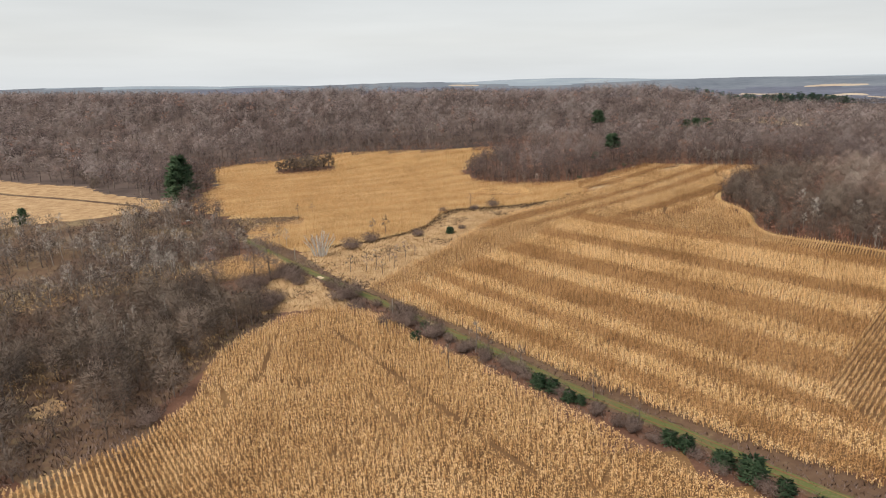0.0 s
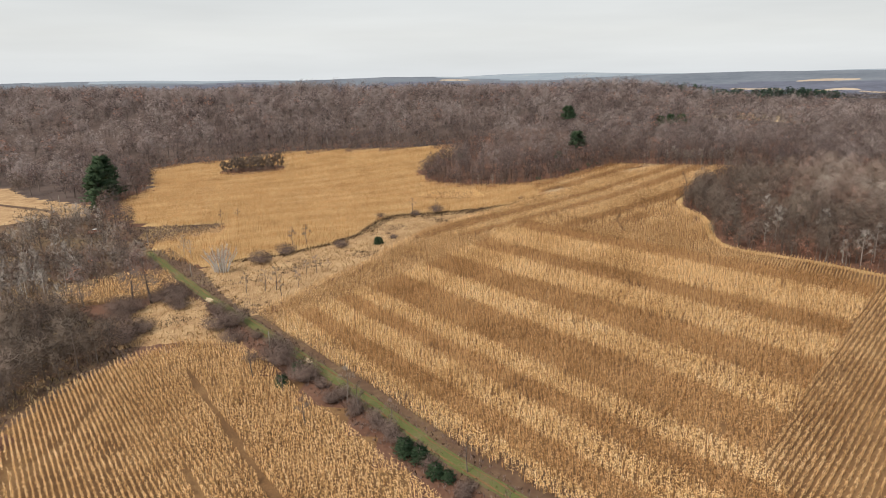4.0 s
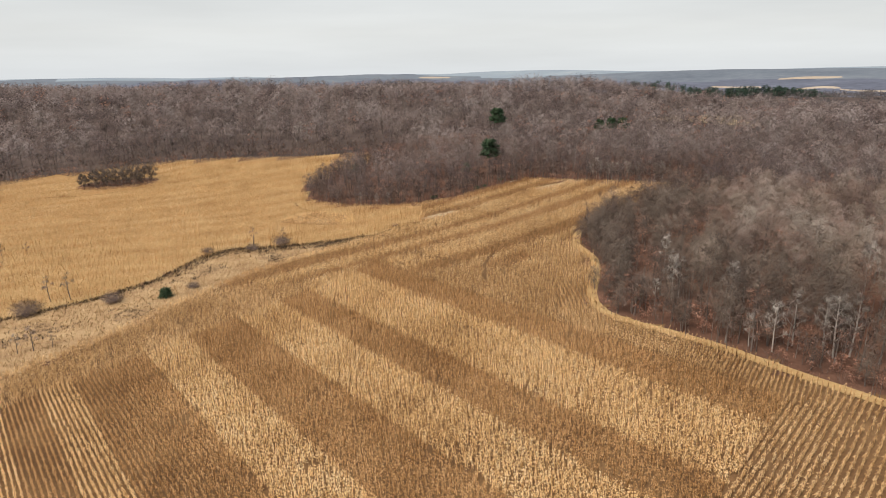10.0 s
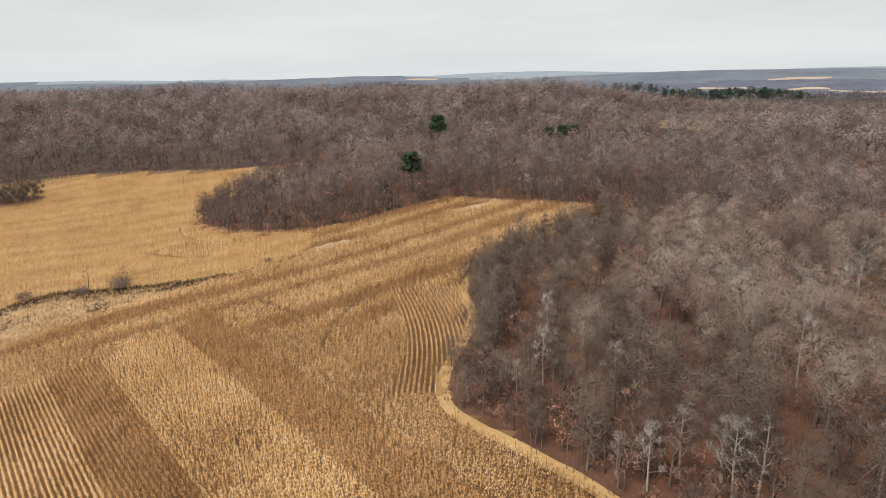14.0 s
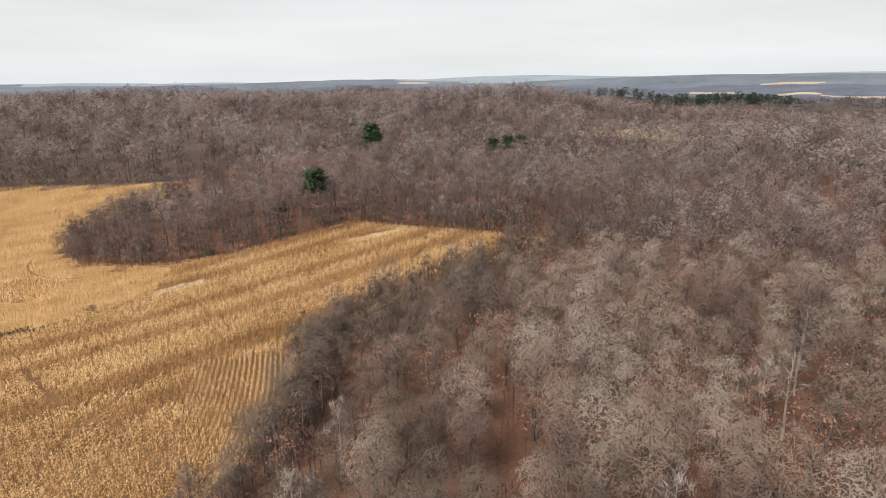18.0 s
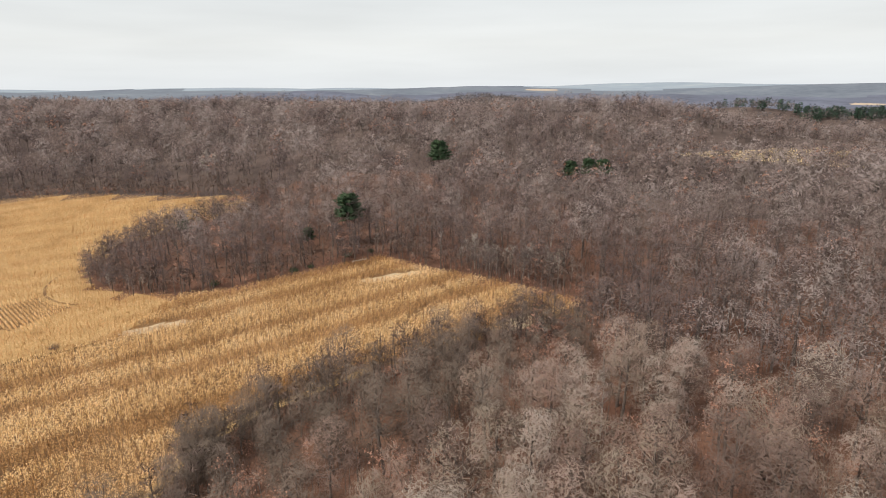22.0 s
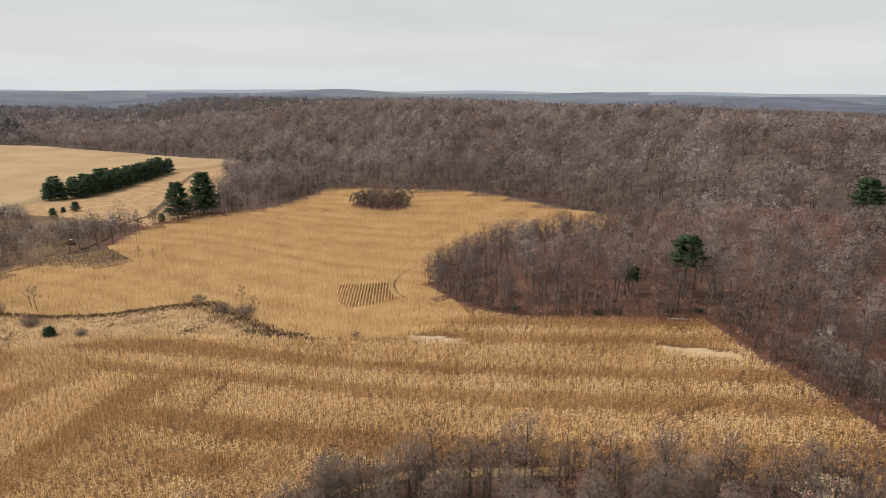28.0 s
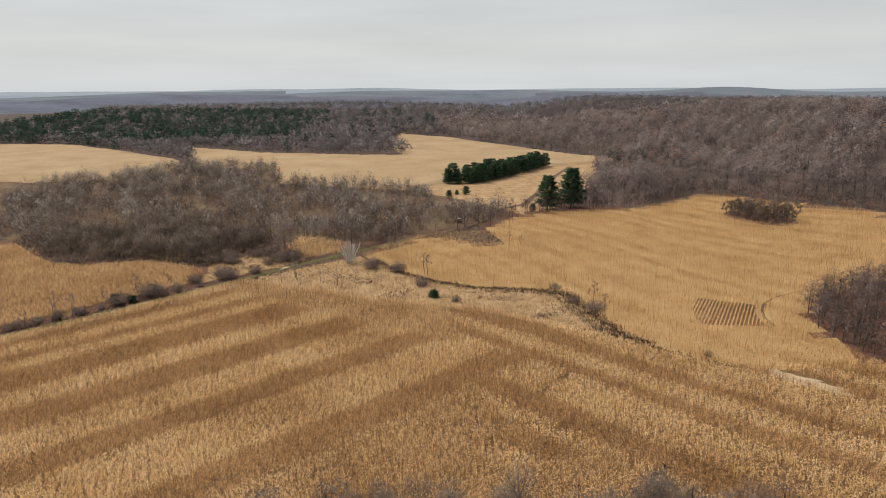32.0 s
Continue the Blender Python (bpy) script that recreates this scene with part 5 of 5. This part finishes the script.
saplings = [joined((w, 2), (t, 3)) for w, t in (grow_pole(578 + k, 6.0 + 1.2 * k) for k in range(4))]
saplings += [joined((grow_shrub(580 + k, 2.6, 1.5, 6, 5, 0.04), 0)) for k in range(2)] + [joined((leaf_cloud(585, 3.4, 1.3, 7, 12, 0.28, 0.2), 1))]
scatter(saplings, np.column_stack([XB, YB, rng.uniform(0.7, 1.25, len(XB)), rng.choice(7, len(XB), p=[0.11, 0.11, 0.11, 0.11, 0.18, 0.18, 0.2])]), "undergrowth", [SHRUB, RUST_LEAF, BARK, TWIGS_STAND], rng, "crowded pole saplings and rust-brown brush on the woodland floor", "undergrowth", edge_tone(XB, YB))

# tall dry grass in the gully and the clearing
tuft_kind = []
for k in range(4):
    rnd = random.Random(590 + k)
    tuft_soup = Soup()
    for _ in range(8):
        p = Vector((rnd.uniform(-0.5, 0.5), rnd.uniform(-0.5, 0.5), 0))
        tuft_soup.blade(p, p + Vector((rnd.uniform(-0.5, 0.5), rnd.uniform(-0.5, 0.5), rnd.uniform(0.4, 0.85))), 0.2, rnd.uniform(0, 3.1), None, Vector((p.x + rnd.uniform(-0.5, 0.5), p.y + rnd.uniform(-0.5, 0.5), 1.0)))
    tuft_kind.append(joined((tuft_soup, 0)))
weed_kind = tuft_kind + [(v, f, i + 1, n) for v, f, i, n in tuft_kind[:2]]
XG, YG = jitter_grid(-136, 106, 30, 264, 0.95)
kg = (inside(GULLY, XG, YG) | inside(LANE_MEADOW, XG, YG) | inside(NOTCH, XG, YG)) & (off_line(LANE, XG, YG) > 2.2)
XG, YG = XG[kg], YG[kg]
weedy = (np.sin(XG / 4.1 + 2 * np.sin(YG / 7.3)) + np.sin(YG / 5.3 - XG / 9.1) + rng.normal(0, 0.6, len(XG))) > 1.15
scatter(weed_kind, np.column_stack([XG, YG, rng.uniform(0.6, 1.3, len(XG)), np.where(weedy, rng.integers(4, 6, len(XG)), rng.integers(0, 4, len(XG)))]), "dry_grass", [TALL_GRASS, DEAD_WEED_AND_SHADE], rng, "tussocks of tall dry tan grass with dead brown weeds", "grass")
XW, YW = jitter_grid(-175, 10, -84, 190, 1.5)
kw = inside(SWAMP_AREA, XW, YW)
XW, YW = XW[kw], YW[kw]
ochre = (np.sin(XW / 9.1 + 2 * np.sin(YW / 13.3)) + np.sin(YW / 11.3 - XW / 17.1) + rng.normal(0, 0.5, len(XW))) > 0.7
scatter(weed_kind, np.column_stack([XW, YW, rng.uniform(0.6, 1.5, len(XW)), np.where(ochre, rng.integers(0, 4, len(XW)), rng.integers(4, 6, len(XW)))]), "thicket_grass", [TALL_GRASS, SHRUB], rng, "rank ochre grass and brown weeds on the thicket floor", "grass")
XV, YV = jitter_grid(-125, 20, 40, 192, 1.1)
dv = off_line(LANE, XV, YV)
kv = (dv > 0.9 + 0.8 * rng.random(len(dv))) & (dv < 6.5) & ~inside(CORN_SOUTH, XV, YV)
XV, YV = XV[kv], YV[kv]
scatter(tuft_kind, np.column_stack([XV, YV, rng.uniform(0.5, 1.0, len(XV)), rng.integers(0, 4, len(XV))]), "verge_weeds", [SHRUB], rng, "dead brown weeds along the lane", "weeds")


XL, YL = jitter_grid(-125, -10, 60, 192, 0.6)
dl = off_line(LANE, XL, YL)
kl = (dl < 2.1) & (np.abs(dl - 0.75) > 0.3) & (rng.random(len(XL)) < 0.75)
XL, YL = XL[kl], YL[kl]
scatter(tuft_kind, np.column_stack([XL, YL, rng.uniform(0.2, 0.45, len(XL)), rng.integers(0, 4, len(XL))]), "lane_grass", [LANE_GRASS], rng, "short green grass growing on the lane", "grass")
# no bank is cut here: the dark weed band includes its shadow
DITCH = [(-88, 177), (-74, 183), (-58, 198), (-50, 211), (-45, 230), (-38, 240), (-12, 241), (4, 244), (15, 250), (28, 261)]
XD, YD = jitter_grid(-95, 165, 34, 268, 0.9)
dd = off_line(DITCH, XD, YD)
kd = (dd < 1.9 + 2.2 * ((XD > -46) & (XD < 8))) & ~inside(CORN_SOUTH, XD, YD)
XD, YD = XD[kd], YD[kd]
scatter(tuft_kind, np.column_stack([XD, YD, rng.uniform(0.8, 1.4, len(XD)), rng.integers(0, 4, len(XD))]), "ditch_weeds", [DEAD_WEED_AND_SHADE], rng, "dead weeds lining the ditch, coloured darker for the bank's shadow", "weeds")
XN, YN = jitter_grid(-152, 182, -106, 238, 1.3)
kn = inside(NOTCH, XN, YN)
XN, YN = XN[kn], YN[kn]
scatter(tuft_kind, np.column_stack([XN, YN, rng.uniform(0.8, 1.5, len(XN)), rng.integers(0, 4, len(XN))]), "hollow_weeds", [SHRUB], rng, "dark dead weeds in the hollow of the field", "weeds")


def build_post(x, y, tall, thick, label):
    s = Soup()
    s.rod((0, 0, -0.5), (0, 0, tall), thick, thick * 0.75, 8)
    s.cap((0, 0, tall + 0.03), 8)
    ob = tagged(new("wooden_post", s.mesh("wooden_post", GREY_WOOD)), label, "post")
    ob.matrix_basis = place(x, y)
    return ob


for x, y, tall in ((-96, 162, 4.2), (-57, 108, 4.6), (-157, 233, 5.5), (-125, 196, 5.0), (-204, 274, 6.0)):
    build_post(x, y, tall, 0.14, "weathered grey wooden pole standing in the grass")


def box(sx, sy, sz, bevel=0.05):
    bm = bmesh.new()
    bmesh.ops.create_cube(bm, size=1)
    bmesh.ops.scale(bm, vec=(sx, sy, sz), verts=bm.verts)
    bmesh.ops.bevel(bm, geom=list(bm.edges), offset=bevel, segments=2, affect="EDGES")
    return bm


def bm_part(name, bm, mat, parent, at=(0, 0, 0), label="", turn=(0, 0, 0)):
    me = bpy.data.meshes.new(name)
    bm.to_mesh(me)
    bm.free()
    me.materials.append(mat)
    ob = part(name, me, parent, label)
    ob.matrix_basis = pose(*at, *turn)
    return ob


def build_truck(x, y, turn):
    """The old vehicle left among the shrubs."""
    root = new("old_truck")
    bm_part("body", box(4.6, 1.8, 0.8, 0.12), RED_PAINT, root, (0, 0, 0.95), "faded red body")
    cab = bm_part("cab", box(1.7, 1.7, 0.75, 0.15), RED_PAINT, root, (0.4, 0, 1.7))
    bm_part("roof", box(1.6, 1.65, 0.12, 0.05), WHITE_PAINT, cab, (0, 0, 0.42), "pale roof")
    bm_part("windscreen", box(0.06, 1.4, 0.5, 0.02), GLASS, cab, (0.87, 0, 0.05))
    for sx in (-1.5, 1.5):
        for sy in (-0.85, 0.85):
            bm = bmesh.new()
            bmesh.ops.create_cone(bm, cap_ends=True, segments=14, radius1=0.38, radius2=0.38, depth=0.25)
            bm_part("wheel", bm, RUBBER, root, (sx, sy, 0.38), "", (90, 0, 0))
    tagged(root, "old red truck with a pale roof parked among bare shrubs", "truck").matrix_basis = place(x, y, turn)


build_truck(-157, 218, 30)


def build_log(x, y, turn):
    s = Soup()
    s.rod((-2.6, 0, 0.22), (2.6, 0.2, 0.28), 0.2, 0.13, 7)
    s.rod((0.8, 0.1, 0.3), (1.6, 0.9, 0.6), 0.08, 0.04, 5)
    tagged(new("fallen_log", s.mesh("fallen_log", PALE_BARK)), "pale barkless log lying at the wood's foot", "log").matrix_basis = place(x, y, turn)


build_log(72, 326.5, 40)


def build_shed(x, y, long, wide, tall, turn, label):
    """A long farm shed far off."""
    root = new("farm_shed")
    bm_part("wall", box(long, wide, tall, 0.1), WHITE_PAINT, root, (0, 0, tall / 2))
    bm = bmesh.new()
    vs = [bm.verts.new(p) for p in ((-long / 2, -wide / 2 - 0.5, 0), (long / 2, -wide / 2 - 0.5, 0), (long / 2, wide / 2 + 0.5, 0), (-long / 2, wide / 2 + 0.5, 0), (-long / 2, 0, wide * 0.22), (long / 2, 0, wide * 0.22))]
    for f in ((0, 1, 5, 4), (2, 3, 4, 5), (0, 4, 3), (1, 2, 5), (0, 3, 2, 1)):
        bm.faces.new([vs[k] for k in f])
    bm_part("roof", bm, WHITE_PAINT, root, (0, 0, tall + 0.02))
    tagged(root, label, "shed", "distant farm").matrix_basis = place(x, y, turn)


build_shed(-2060, 3640, 90, 25, 9, 20, "long white farm shed on the horizon")
build_shed(-2150, 3600, 60, 22, 8, 20, "white farm shed on the horizon")


def build_silo(x, y):
    root = new("silo")
    bm = bmesh.new()
    bmesh.ops.create_cone(bm, cap_ends=True, segments=20, radius1=7, radius2=7, depth=26)
    bm_part("tank", bm, GREY_WOOD, root, (0, 0, 13))
    bm = bmesh.new()
    bmesh.ops.create_cone(bm, cap_ends=True, segments=20, radius1=7.2, radius2=1, depth=5)
    bm_part("roof", bm, WHITE_PAINT, root, (0, 0, 28.5))
    tagged(root, "grey farm silo on the horizon", "silo", "distant farm").matrix_basis = place(x, y)


build_silo(-2010, 3660)

# fields and a pine belt far off, with haze mixed into their colours
for e in ((1010, 2030, 75, 16, -40), (1280, 1770, 90, 16, -38), (60, 3380, 80, 40, 0), (1190, 1900, 60, 14, -30), (1520, 2500, 110, 30, -30)):
    drape("far_field", circle_of(e), 9, 4.0, HAZE_TINTED_FIELD, "pale field far off among hazy hills", "field")
PB = []
for line, count in (([(512, 1180), (600, 1210), (700, 1240), (790, 1290), (900, 1400)], 260), ([(430, 1330), (512, 1180)], 26)):
    for k in range(count):
        f = k / count * (len(line) - 1)
        (ax, ay), (bx, by2) = line[int(f)], line[int(f) + 1]
        PB.append((ax + (bx - ax) * (f % 1) + float(rng.uniform(-25, 25)), ay + (by2 - ay) * (f % 1) + float(rng.uniform(-25, 25))))
PB = np.array(PB)
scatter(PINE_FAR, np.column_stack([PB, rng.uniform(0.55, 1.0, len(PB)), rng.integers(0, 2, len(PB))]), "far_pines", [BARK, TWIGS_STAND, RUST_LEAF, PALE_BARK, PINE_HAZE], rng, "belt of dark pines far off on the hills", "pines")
